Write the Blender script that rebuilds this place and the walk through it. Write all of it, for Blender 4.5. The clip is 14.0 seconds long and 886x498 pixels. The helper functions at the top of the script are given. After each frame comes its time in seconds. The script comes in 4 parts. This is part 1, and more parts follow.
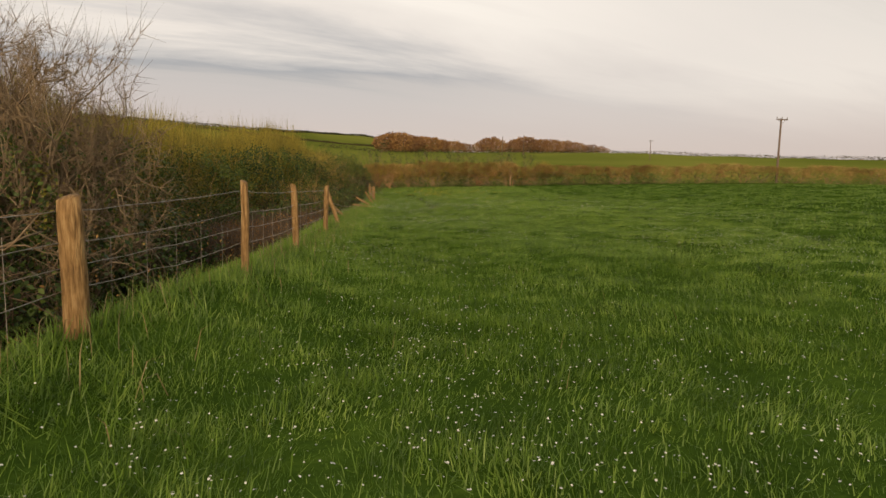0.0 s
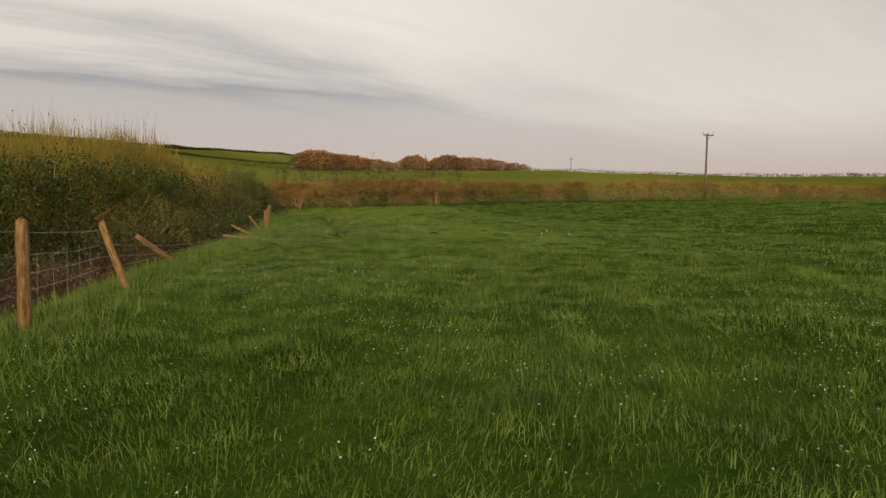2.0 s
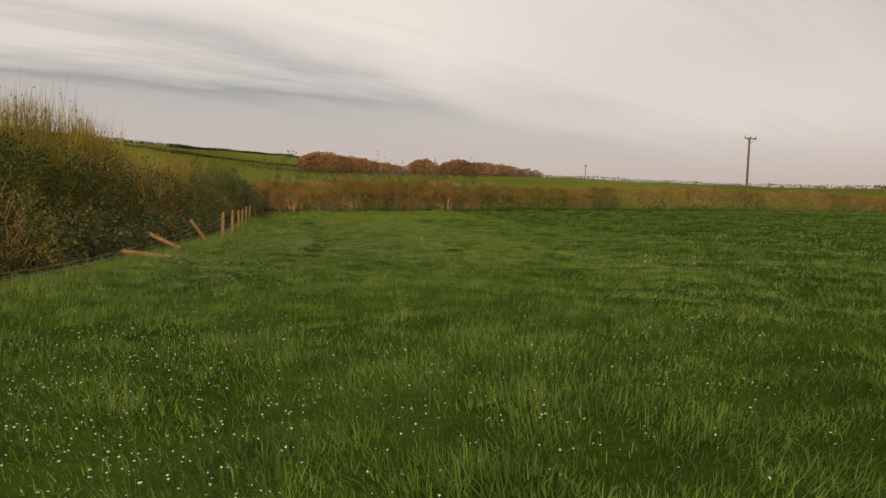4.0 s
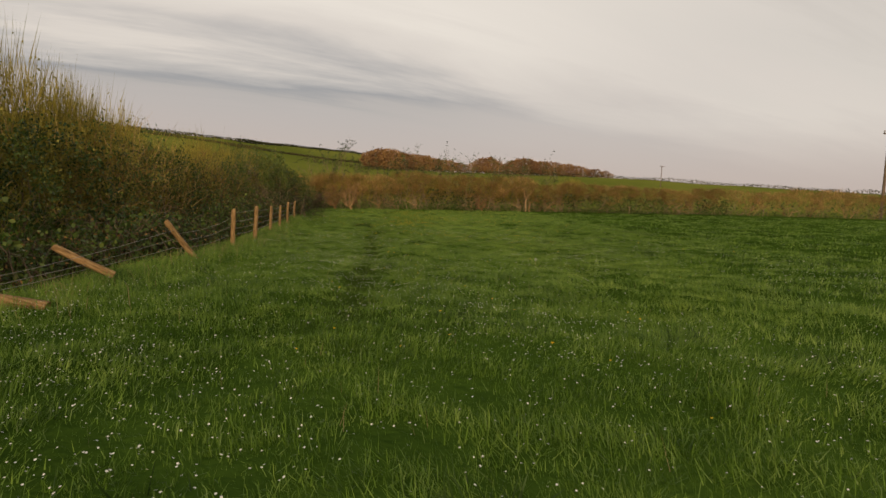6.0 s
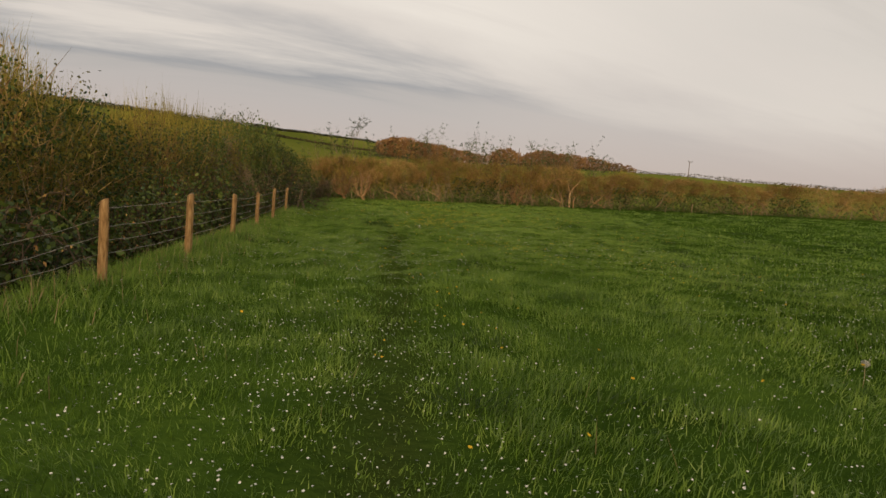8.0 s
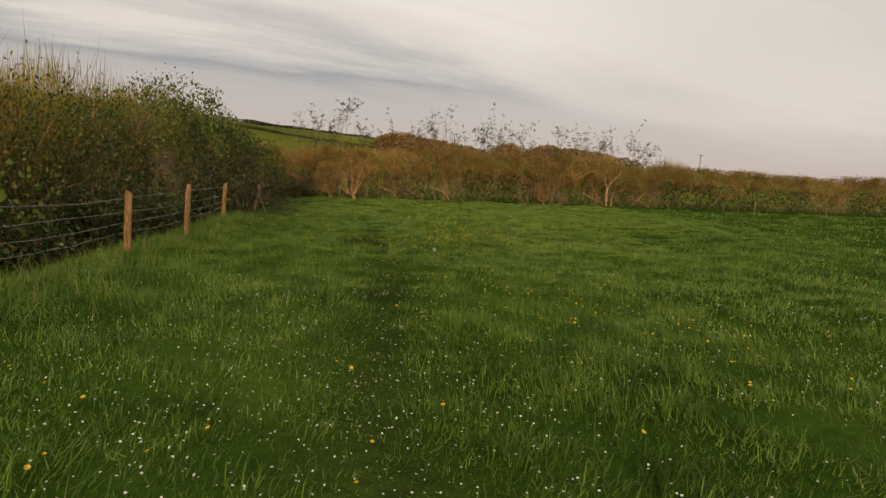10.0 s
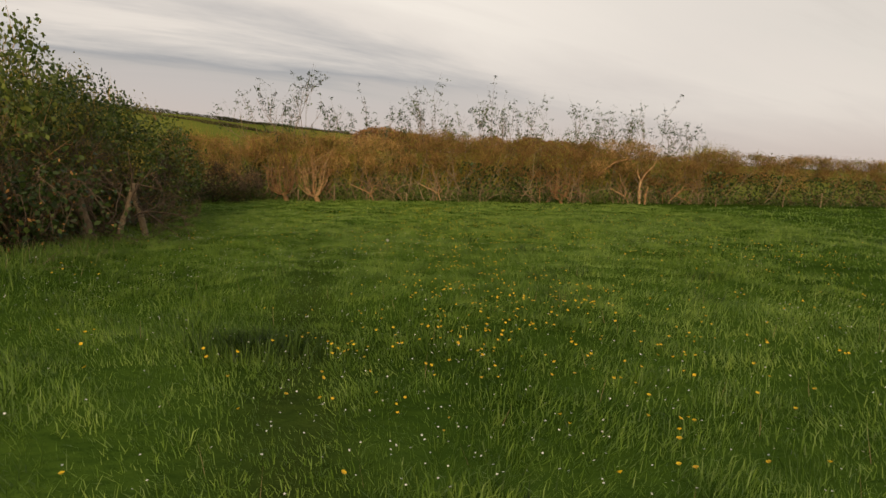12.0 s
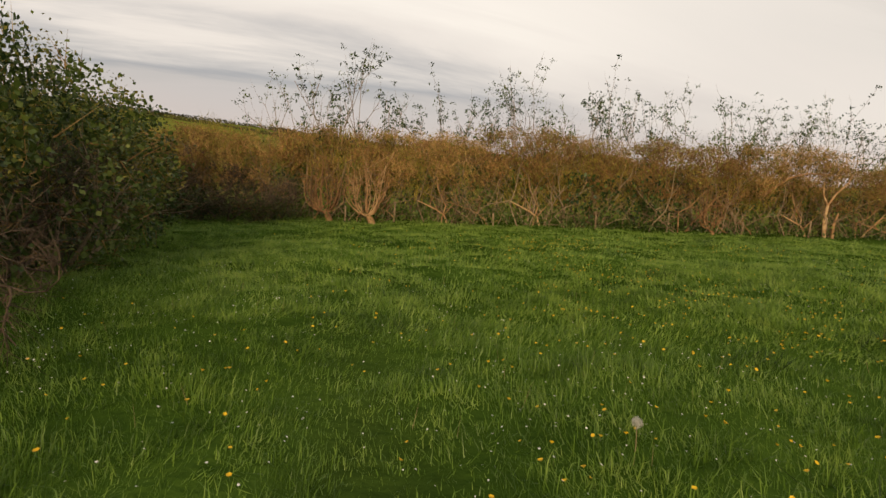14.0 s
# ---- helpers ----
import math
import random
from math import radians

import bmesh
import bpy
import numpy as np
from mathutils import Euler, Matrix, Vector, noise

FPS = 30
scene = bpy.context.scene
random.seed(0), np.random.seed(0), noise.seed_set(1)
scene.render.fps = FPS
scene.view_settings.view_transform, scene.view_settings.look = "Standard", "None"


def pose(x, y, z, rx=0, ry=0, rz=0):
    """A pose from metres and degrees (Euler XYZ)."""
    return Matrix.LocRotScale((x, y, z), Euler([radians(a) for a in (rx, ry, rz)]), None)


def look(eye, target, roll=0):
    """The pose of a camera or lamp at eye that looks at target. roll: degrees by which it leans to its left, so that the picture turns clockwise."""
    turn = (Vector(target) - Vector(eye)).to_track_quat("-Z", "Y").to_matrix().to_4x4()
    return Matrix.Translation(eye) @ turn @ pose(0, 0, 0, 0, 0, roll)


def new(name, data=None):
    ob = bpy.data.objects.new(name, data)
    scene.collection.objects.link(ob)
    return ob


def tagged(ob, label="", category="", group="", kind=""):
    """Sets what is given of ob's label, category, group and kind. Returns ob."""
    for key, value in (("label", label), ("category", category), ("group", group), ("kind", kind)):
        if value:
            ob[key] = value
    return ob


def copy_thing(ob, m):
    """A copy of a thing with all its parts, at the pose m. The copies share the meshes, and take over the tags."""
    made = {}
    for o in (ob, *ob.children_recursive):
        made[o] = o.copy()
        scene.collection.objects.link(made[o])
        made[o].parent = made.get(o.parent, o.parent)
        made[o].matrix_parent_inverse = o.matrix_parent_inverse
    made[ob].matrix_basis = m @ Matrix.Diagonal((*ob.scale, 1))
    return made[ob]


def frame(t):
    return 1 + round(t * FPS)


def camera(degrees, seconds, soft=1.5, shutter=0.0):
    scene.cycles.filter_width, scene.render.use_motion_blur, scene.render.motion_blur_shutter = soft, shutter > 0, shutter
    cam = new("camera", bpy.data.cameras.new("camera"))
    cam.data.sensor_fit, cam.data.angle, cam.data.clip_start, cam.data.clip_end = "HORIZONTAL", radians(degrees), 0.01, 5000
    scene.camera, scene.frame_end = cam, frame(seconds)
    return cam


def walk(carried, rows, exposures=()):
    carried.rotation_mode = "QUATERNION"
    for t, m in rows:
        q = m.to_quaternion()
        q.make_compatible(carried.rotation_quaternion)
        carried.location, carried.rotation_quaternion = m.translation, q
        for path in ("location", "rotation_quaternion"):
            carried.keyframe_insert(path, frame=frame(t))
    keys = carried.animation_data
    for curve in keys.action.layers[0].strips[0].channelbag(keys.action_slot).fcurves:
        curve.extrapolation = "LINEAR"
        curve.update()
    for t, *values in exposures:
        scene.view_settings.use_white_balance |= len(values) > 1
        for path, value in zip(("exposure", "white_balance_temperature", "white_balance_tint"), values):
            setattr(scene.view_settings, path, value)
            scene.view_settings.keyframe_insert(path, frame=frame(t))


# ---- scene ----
cam = camera(76.2, 14.0)
PATH = [
    (0, (0.288, 2.121, 0.269), (0.267, 4.109, 0.053), 1.0),
    (0.5, (0.208, 3.499, 0.268), (0.299, 5.488, 0.082), 0.6),
    (1, (0.243, 4.846, 0.349), (0.39, 6.833, 0.174), 0.4),
    (1.5, (0.501, 6.231, 0.329), (0.705, 8.214, 0.168), 0.3),
    (2, (0.65, 7.626, 0.377), (0.893, 9.606, 0.229), 0.4),
    (2.5, (0.659, 8.996, 0.367), (0.882, 10.978, 0.226), 0.9),
    (2.7, (0.718, 9.555, 0.367), (0.969, 11.534, 0.223), 1.1),
    (4.8, (1.005, 15.406, 0.366), (1.146, 17.397, 0.244), 1.8),
    (5, (1.004, 15.962, 0.398), (1.112, 17.955, 0.268), 1.7),
    (5.5, (0.752, 17.351, 0.369), (0.806, 19.346, 0.237), 2.4),
    (6, (0.511, 18.735, 0.403), (0.52, 20.73, 0.264), 2.9),
    (6.5, (0.355, 20.151, 0.402), (0.356, 22.144, 0.238), 3.2),
    (7, (0.109, 21.563, 0.456), (0.12, 23.556, 0.284), 3.6),
    (7.5, (-0.2, 22.948, 0.465), (-0.211, 24.942, 0.303), 4.0),
    (8, (-0.34, 24.377, 0.429), (-0.371, 26.369, 0.257), 4.3),
    (8.2, (-0.475, 24.935, 0.467), (-0.508, 26.928, 0.3), 4.1),
    (10.3, (-0.886, 30.909, 0.469), (-0.916, 32.9, 0.276), 3.8),
    (10.5, (-0.844, 31.464, 0.478), (-0.865, 33.454, 0.279), 3.5),
    (11, (-1.087, 32.833, 0.482), (-1.097, 34.825, 0.305), 3.3),
    (11.5, (-1.128, 34.246, 0.501), (-1.129, 36.237, 0.309), 3.0),
    (12, (-1.294, 35.674, 0.596), (-1.265, 37.664, 0.4), 2.7),
    (12.5, (-1.588, 37.064, 0.593), (-1.593, 39.054, 0.394), 2.9),
    (13, (-1.856, 38.415, 0.651), (-1.919, 40.402, 0.436), 3.3),
    (13.5, (-2.141, 39.781, 0.706), (-2.25, 41.768, 0.509), 3.5),
    (14, (-2.543, 41.128, 0.681), (-2.683, 43.117, 0.526), 4.1),
]
walk(cam, [(t, look(eye, target, roll)) for t, eye, target, roll in PATH],
     exposures=[(0, 0.1), (1, 0.0), (2.5, -0.12), (5, -0.12), (6.5, -0.2), (8, -0.15), (11, -0.08), (13, 0.05), (14, 0.1)])

# ---- light ----
SUN_UP, SUN_ROUND = radians(13.0), radians(180.0)   # low evening sun behind the walker
world = bpy.data.worlds.new("evening_sky")
scene.world = world
world.use_nodes = True


def link(tree, a, b):
    tree.links.new(a, b)


def build_sky():
    nt = world.node_tree
    nt.nodes.clear()
    N = nt.nodes.new
    out, bg = N("ShaderNodeOutputWorld"), N("ShaderNodeBackground")
    sky = N("ShaderNodeTexSky")
    sky.sky_type, sky.sun_disc = "NISHITA", False
    sky.sun_elevation, sky.sun_rotation = SUN_UP, SUN_ROUND
    sky.air_density, sky.dust_density = 1.0, 2.0
    co = N("ShaderNodeTexCoord")
    sep = N("ShaderNodeSeparateXYZ")
    link(nt, co.outputs["Generated"], sep.inputs[0])
    # cloud sheet: the direction is projected on a plane overhead, so that bands thin out to the horizon
    up = N("ShaderNodeMath"); up.operation = "MAXIMUM"; up.inputs[1].default_value = 0.0
    link(nt, sep.outputs[2], up.inputs[0])
    add = N("ShaderNodeMath"); add.operation = "ADD"; add.inputs[1].default_value = 0.16
    link(nt, up.outputs[0], add.inputs[0])
    px = N("ShaderNodeMath"); px.operation = "DIVIDE"
    py = N("ShaderNodeMath"); py.operation = "DIVIDE"
    link(nt, sep.outputs[0], px.inputs[0]); link(nt, add.outputs[0], px.inputs[1])
    link(nt, sep.outputs[1], py.inputs[0]); link(nt, add.outputs[0], py.inputs[1])
    comb = N("ShaderNodeCombineXYZ")
    link(nt, px.outputs[0], comb.inputs[0]); link(nt, py.outputs[0], comb.inputs[1])
    turn = N("ShaderNodeMapping"); turn.inputs["Rotation"].default_value = (0, 0, radians(-22.5))
    link(nt, comb.outputs[0], turn.inputs[0])
    mp = N("ShaderNodeMapping"); mp.inputs["Scale"].default_value = (0.30, 1.3, 1)
    link(nt, turn.outputs[0], mp.inputs[0])
    n1 = N("ShaderNodeTexNoise"); n1.inputs["Scale"].default_value = 1.6
    n1.inputs["Detail"].default_value = 8; n1.inputs["Roughness"].default_value = 0.58
    n1.inputs["Distortion"].default_value = 0.5
    link(nt, mp.outputs[0], n1.inputs["Vector"])
    cross = N("ShaderNodeSeparateXYZ"); link(nt, turn.outputs[0], cross.inputs[0])
    wob = N("ShaderNodeMath"); wob.operation = "MULTIPLY_ADD"; wob.inputs[1].default_value = 1.8; wob.inputs[2].default_value = -0.9
    link(nt, n1.outputs["Fac"], wob.inputs[0])
    roll = N("ShaderNodeMath"); roll.operation = "ADD"
    link(nt, cross.outputs[1], roll.inputs[0]); link(nt, wob.outputs[0], roll.inputs[1])
    part_ = N("ShaderNodeMath"); part_.operation = "DIVIDE"; part_.inputs[1].default_value = 4.0; part_.use_clamp = True
    link(nt, roll.outputs[0], part_.inputs[0])
    r1 = N("ShaderNodeValToRGB")
    stops = [(0.0, (0.40, 0.38, 0.365)), (0.12, (0.56, 0.53, 0.505)), (0.30, (0.80, 0.755, 0.71)), (0.45, (0.86, 0.81, 0.76)), (0.56, (0.74, 0.69, 0.655)),
             (0.665, (0.36, 0.36, 0.385)), (0.73, (0.48, 0.455, 0.455)), (0.80, (0.51, 0.475, 0.475)), (1.0, (0.52, 0.475, 0.475))]
    while len(r1.color_ramp.elements) < len(stops):
        r1.color_ramp.elements.new(0.5)
    for k, (p, c) in enumerate(stops):
        r1.color_ramp.elements[k].position, r1.color_ramp.elements[k].color = p, (*c, 1)
    link(nt, part_.outputs[0], r1.inputs[0])
    r3 = N("ShaderNodeValToRGB")
    calm = [(0.0, (0.40, 0.38, 0.365)), (0.12, (0.56, 0.53, 0.505)), (0.30, (0.69, 0.65, 0.62)), (0.45, (0.71, 0.66, 0.63)), (0.62, (0.61, 0.565, 0.55)), (0.85, (0.54, 0.49, 0.485))]
    while len(r3.color_ramp.elements) < len(calm):
        r3.color_ramp.elements.new(0.5)
    for k, (p, c) in enumerate(calm):
        r3.color_ramp.elements[k].position, r3.color_ramp.elements[k].color = p, (*c, 1)
    link(nt, part_.outputs[0], r3.inputs[0])
    fade = N("ShaderNodeMapRange"); fade.interpolation_type = "SMOOTHSTEP"
    fade.inputs["From Min"].default_value, fade.inputs["From Max"].default_value = 0.6, 1.9
    fade.inputs["To Max"].default_value = 0.85
    link(nt, cross.outputs[0], fade.inputs["Value"])
    both = N("ShaderNodeMixRGB")
    link(nt, fade.outputs[0], both.inputs[0]); link(nt, r1.outputs[0], both.inputs[1]); link(nt, r3.outputs[0], both.inputs[2])
    # even mauve haze near the horizon
    hz = N("ShaderNodeMapRange")
    hz.inputs["From Min"].default_value, hz.inputs["From Max"].default_value = 0.05, 0.17
    hz.interpolation_type = "SMOOTHSTEP"
    link(nt, sep.outputs[2], hz.inputs["Value"])
    mix = N("ShaderNodeMixRGB")
    mix.inputs[1].default_value = (0.545, 0.472, 0.462, 1)
    link(nt, hz.outputs[0], mix.inputs[0]); link(nt, both.outputs[0], mix.inputs[2])
    # thin veil of clear sky through the cloud
    sc = N("ShaderNodeMixRGB"); sc.blend_type = "MULTIPLY"; sc.inputs[0].default_value = 1
    sc.inputs[2].default_value = (0.012, 0.011, 0.010, 1)
    link(nt, sky.outputs[0], sc.inputs[1])
    tot = N("ShaderNodeMixRGB"); tot.blend_type = "ADD"; tot.inputs[0].default_value = 1
    link(nt, mix.outputs[0], tot.inputs[1]); link(nt, sc.outputs[0], tot.inputs[2])
    warm = N("ShaderNodeMixRGB"); warm.blend_type = "MULTIPLY"; warm.inputs[0].default_value = 1
    warm.inputs[2].default_value = (1.03, 0.995, 0.94, 1)
    link(nt, tot.outputs[0], warm.inputs[1])
    link(nt, warm.outputs[0], bg.inputs[0])
    bg.inputs[1].default_value = SKY
    link(nt, bg.outputs[0], out.inputs[0])


SKY, SUN = 1.0, 3.0
build_sky()
sun = new("sun", bpy.data.lights.new("sun", "SUN"))
sun.data.energy, sun.data.angle, sun.data.color = SUN, radians(20), (1.0, 0.74, 0.47)
sun.matrix_world = look((0, 0, 0), (-math.sin(SUN_ROUND) * math.cos(SUN_UP), -math.cos(SUN_ROUND) * math.cos(SUN_UP), -math.sin(SUN_UP)))

# ---- materials ----


def material(name, stops, scale=3.0, detail=6.0, rough=0.8, bump=0.3, bump_scale=40.0, island=0.0, thin=0.0, stretch=(1, 1, 1), dist=0.02, spec=0.3):
    """Noise-mottled colours; island: how far single pieces differ; thin: share of light let through."""
    m = bpy.data.materials.new(name)
    m.use_nodes = True
    nt = m.node_tree
    b = nt.nodes["Principled BSDF"]
    N = nt.nodes.new
    co = N("ShaderNodeTexCoord")
    mp = N("ShaderNodeMapping"); mp.inputs["Scale"].default_value = stretch
    link(nt, co.outputs["Object"], mp.inputs[0])
    n1 = N("ShaderNodeTexNoise"); n1.inputs["Scale"].default_value = scale; n1.inputs["Detail"].default_value = detail
    n1.inputs["Roughness"].default_value = 0.62
    link(nt, mp.outputs[0], n1.inputs["Vector"])
    ramp = N("ShaderNodeValToRGB")
    el = ramp.color_ramp.elements
    while len(el) < len(stops):
        el.new(0.5)
    for k, (p, c) in enumerate(stops):
        el[k].position, el[k].color = p, (*c, 1)
    fac = n1.outputs["Fac"]
    if island:
        g, oi = N("ShaderNodeNewGeometry"), N("ShaderNodeObjectInfo")
        s = N("ShaderNodeMath"); s.operation = "ADD"
        link(nt, g.outputs["Random Per Island"], s.inputs[0]); link(nt, oi.outputs["Random"], s.inputs[1])
        a = N("ShaderNodeMath"); a.operation = "MULTIPLY_ADD"
        a.inputs[1].default_value, a.inputs[2].default_value = island * 0.7, -0.7 * island
        link(nt, s.outputs[0], a.inputs[0])
        t = N("ShaderNodeMath"); t.operation = "ADD"; t.use_clamp = True
        link(nt, a.outputs[0], t.inputs[0]); link(nt, fac, t.inputs[1])
        fac = t.outputs[0]
    link(nt, fac, ramp.inputs[0])
    link(nt, ramp.outputs[0], b.inputs["Base Color"])
    b.inputs["Roughness"].default_value = rough
    b.inputs["Specular IOR Level"].default_value = spec
    if bump:
        n2 = N("ShaderNodeTexNoise"); n2.inputs["Scale"].default_value = bump_scale; n2.inputs["Detail"].default_value = 4
        link(nt, mp.outputs[0], n2.inputs["Vector"])
        bp = N("ShaderNodeBump"); bp.inputs["Strength"].default_value = bump; bp.inputs["Distance"].default_value = dist
        link(nt, n2.outputs["Fac"], bp.inputs["Height"]); link(nt, bp.outputs[0], b.inputs["Normal"])
    if thin:
        tr, mx = N("ShaderNodeBsdfTranslucent"), N("ShaderNodeMixShader")
        mx.inputs[0].default_value = thin
        link(nt, ramp.outputs[0], tr.inputs[0])
        link(nt, b.outputs[0], mx.inputs[1]); link(nt, tr.outputs[0], mx.inputs[2])
        link(nt, mx.outputs[0], nt.nodes["Material Output"].inputs[0])
    return m


M_GRASS = material("grass_blade", [(0.24, (0.036, 0.078, 0.008)), (0.5, (0.124, 0.222, 0.025)), (0.76, (0.262, 0.370, 0.070))], scale=3.2, detail=3.0, island=0.30, thin=0.3, rough=0.48, bump=0, spec=0.4)
# dark green of the big tussock, also used to paint tuft shadows
M_RANK_SHADOW = material("rank_grass_with_shadow", [(0.3, (0.020, 0.045, 0.008)), (0.7, (0.055, 0.100, 0.018))], scale=3, island=0.4, thin=0.2, rough=0.55, bump=0, spec=0.2)
M_DRY = material("dry_grass", [(0.3, (0.20, 0.16, 0.07)), (0.7, (0.36, 0.30, 0.16))], scale=2, island=0.4, thin=0.2, bump=0)
M_WOOD = material("weathered_softwood", [(0.32, (0.11, 0.062, 0.024)), (0.5, (0.28, 0.17, 0.07)), (0.7, (0.42, 0.29, 0.14))], scale=14, stretch=(4, 4, 0.5), rough=0.85, bump=0.6, bump_scale=30)
M_POLE = material("creosoted_pole", [(0.3, (0.10, 0.07, 0.05)), (0.7, (0.22, 0.165, 0.12))], scale=5, stretch=(4, 4, 0.3), rough=0.85, bump=0.4)
M_WIRE = material("galvanised_wire", [(0.3, (0.15, 0.125, 0.10)), (0.7, (0.30, 0.27, 0.23))], scale=20, rough=0.45, bump=0, spec=0.6)
M_BARK = material("pale_bark", [(0.3, (0.15, 0.105, 0.06)), (0.6, (0.27, 0.20, 0.12)), (0.8, (0.36, 0.28, 0.18))], scale=12, island=0.4, rough=0.85, bump=0.5)
M_HEDGEWOOD = material("cut_hedge_wood", [(0.25, (0.16, 0.085, 0.035)), (0.55, (0.33, 0.19, 0.085)), (0.85, (0.50, 0.36, 0.19))], scale=8, island=0.5, rough=0.8, bump=0.4)
M_TWIG = material("brown_twig", [(0.25, (0.15, 0.082, 0.026)), (0.6, (0.37, 0.225, 0.076)), (0.85, (0.58, 0.39, 0.145))], scale=3, island=0.5, rough=0.85, bump=0)
M_CANE = material("dark_bramble_cane", [(0.25, (0.045, 0.03, 0.02)), (0.6, (0.10, 0.07, 0.045)), (0.85, (0.19, 0.14, 0.09))], scale=4, island=0.5, rough=0.8, bump=0)
M_OLIVE = material("budding_willow_twig", [(0.25, (0.19, 0.155, 0.022)), (0.6, (0.40, 0.325, 0.050)), (0.85, (0.55, 0.44, 0.09))], scale=1.2, island=0.4, rough=0.8, bump=0, thin=0.15)
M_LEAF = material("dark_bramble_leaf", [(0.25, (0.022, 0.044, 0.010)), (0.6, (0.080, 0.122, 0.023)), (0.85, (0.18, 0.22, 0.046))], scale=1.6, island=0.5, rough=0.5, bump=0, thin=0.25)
M_BUD = material("fresh_hedge_leaf", [(0.25, (0.11, 0.105, 0.018)), (0.6, (0.245, 0.22, 0.036)), (0.85, (0.39, 0.34, 0.068))], scale=1.6, island=0.5, rough=0.6, bump=0, thin=0.3)
M_RUST = material("old_brown_leaf", [(0.25, (0.17, 0.088, 0.028)), (0.6, (0.37, 0.205, 0.066)), (0.85, (0.54, 0.34, 0.12))], scale=1.8, island=0.5, rough=0.8, bump=0, thin=0.2)
M_COPSE = material("spring_copse_crown", [(0.25, (0.15, 0.085, 0.04)), (0.5, (0.28, 0.155, 0.065)), (0.8, (0.40, 0.25, 0.085))], scale=0.12, island=0.4, rough=0.9, bump=0, thin=0.1)
M_FARHEDGE = material("far_hedgerow", [(0.3, (0.035, 0.045, 0.018)), (0.7, (0.09, 0.08, 0.03))], scale=0.3, island=0.4, rough=0.9, bump=0)
M_WHITE = material("daisy_petal", [(0.3, (0.70, 0.70, 0.66)), (0.7, (0.82, 0.82, 0.80))], scale=5, rough=0.6, bump=0, thin=0.2)
M_YELLOW = material("buttercup_petal", [(0.3, (0.70, 0.42, 0.02)), (0.7, (0.85, 0.60, 0.03))], scale=5, rough=0.4, bump=0, thin=0.2)
M_SEED = material("seed_clock", [(0.3, (0.62, 0.62, 0.58)), (0.7, (0.78, 0.78, 0.74))], scale=30, rough=0.9, bump=0, thin=0.4)


def ground_material():
    """Meadow near by, bare earth in the ditch, mottled pasture on the far slopes."""
    m = bpy.data.materials.new("meadow_ground")
    m.use_nodes = True
    nt = m.node_tree
    b = nt.nodes["Principled BSDF"]
    N = nt.nodes.new
    geo = N("ShaderNodeNewGeometry")
    n1 = N("ShaderNodeTexNoise"); n1.inputs["Scale"].default_value = 0.5; n1.inputs["Detail"].default_value = 10; n1.inputs["Roughness"].default_value = 0.7
    link(nt, geo.outputs["Position"], n1.inputs["Vector"])
    r1 = N("ShaderNodeValToRGB")
    for k, (p, c) in enumerate([(0.3, (0.023, 0.048, 0.007)), (0.5, (0.047, 0.090, 0.012)), (0.72, (0.086, 0.148, 0.021))]):
        if k == 2:
            r1.color_ramp.elements.new(0.9)
        r1.color_ramp.elements[k].position, r1.color_ramp.elements[k].color = p, (*c, 1)
    link(nt, n1.outputs["Fac"], r1.inputs[0])
    n2 = N("ShaderNodeTexNoise"); n2.inputs["Scale"].default_value = 0.02; n2.inputs["Detail"].default_value = 5
    link(nt, geo.outputs["Position"], n2.inputs["Vector"])
    r2 = N("ShaderNodeValToRGB")
    r2.color_ramp.elements[0].position, r2.color_ramp.elements[0].color = 0.38, (0.130, 0.160, 0.028, 1)
    r2.color_ramp.elements[1].position, r2.color_ramp.elements[1].color = 0.64, (0.195, 0.215, 0.042, 1)
    link(nt, n2.outputs["Fac"], r2.inputs[0])
    sep = N("ShaderNodeSeparateXYZ"); link(nt, geo.outputs["Position"], sep.inputs[0])
    far = N("ShaderNodeMapRange"); far.inputs["From Min"].default_value, far.inputs["From Max"].default_value = 57, 62
    link(nt, sep.outputs[1], far.inputs["Value"])
    mx = N("ShaderNodeMixRGB")
    link(nt, far.outputs[0], mx.inputs[0]); link(nt, r1.outputs[0], mx.inputs[1]); link(nt, r2.outputs[0], mx.inputs[2])
    at = N("ShaderNodeAttribute"); at.attribute_name = "earth"
    soil = N("ShaderNodeMixRGB"); soil.inputs[2].default_value = (0.034, 0.026, 0.013, 1)
    link(nt, at.outputs["Fac"], soil.inputs[0]); link(nt, mx.outputs[0], soil.inputs[1])
    # trodden line: darker ground colour stands in for the shadow in its ruts
    wt = N("ShaderNodeAttribute"); wt.attribute_name = "trodden_shade"
    rut_shade = N("ShaderNodeMixRGB"); rut_shade.inputs[2].default_value = (0.036, 0.044, 0.013, 1)
    link(nt, wt.outputs["Fac"], rut_shade.inputs[0]); link(nt, soil.outputs[0], rut_shade.inputs[1])
    link(nt, rut_shade.outputs[0], b.inputs["Base Color"])
    b.inputs["Roughness"].default_value = 1.0
    b.inputs["Specular IOR Level"].default_value = 0.0
    n3 = N("ShaderNodeTexNoise"); n3.inputs["Scale"].default_value = 9; n3.inputs["Detail"].default_value = 6
    link(nt, geo.outputs["Position"], n3.inputs["Vector"])
    bp = N("ShaderNodeBump"); bp.inputs["Strength"].default_value = 0.7; bp.inputs["Distance"].default_value = 0.06
    link(nt, n3.outputs["Fac"], bp.inputs["Height"]); link(nt, bp.outputs[0], b.inputs["Normal"])
    return m


M_GROUND = ground_material()

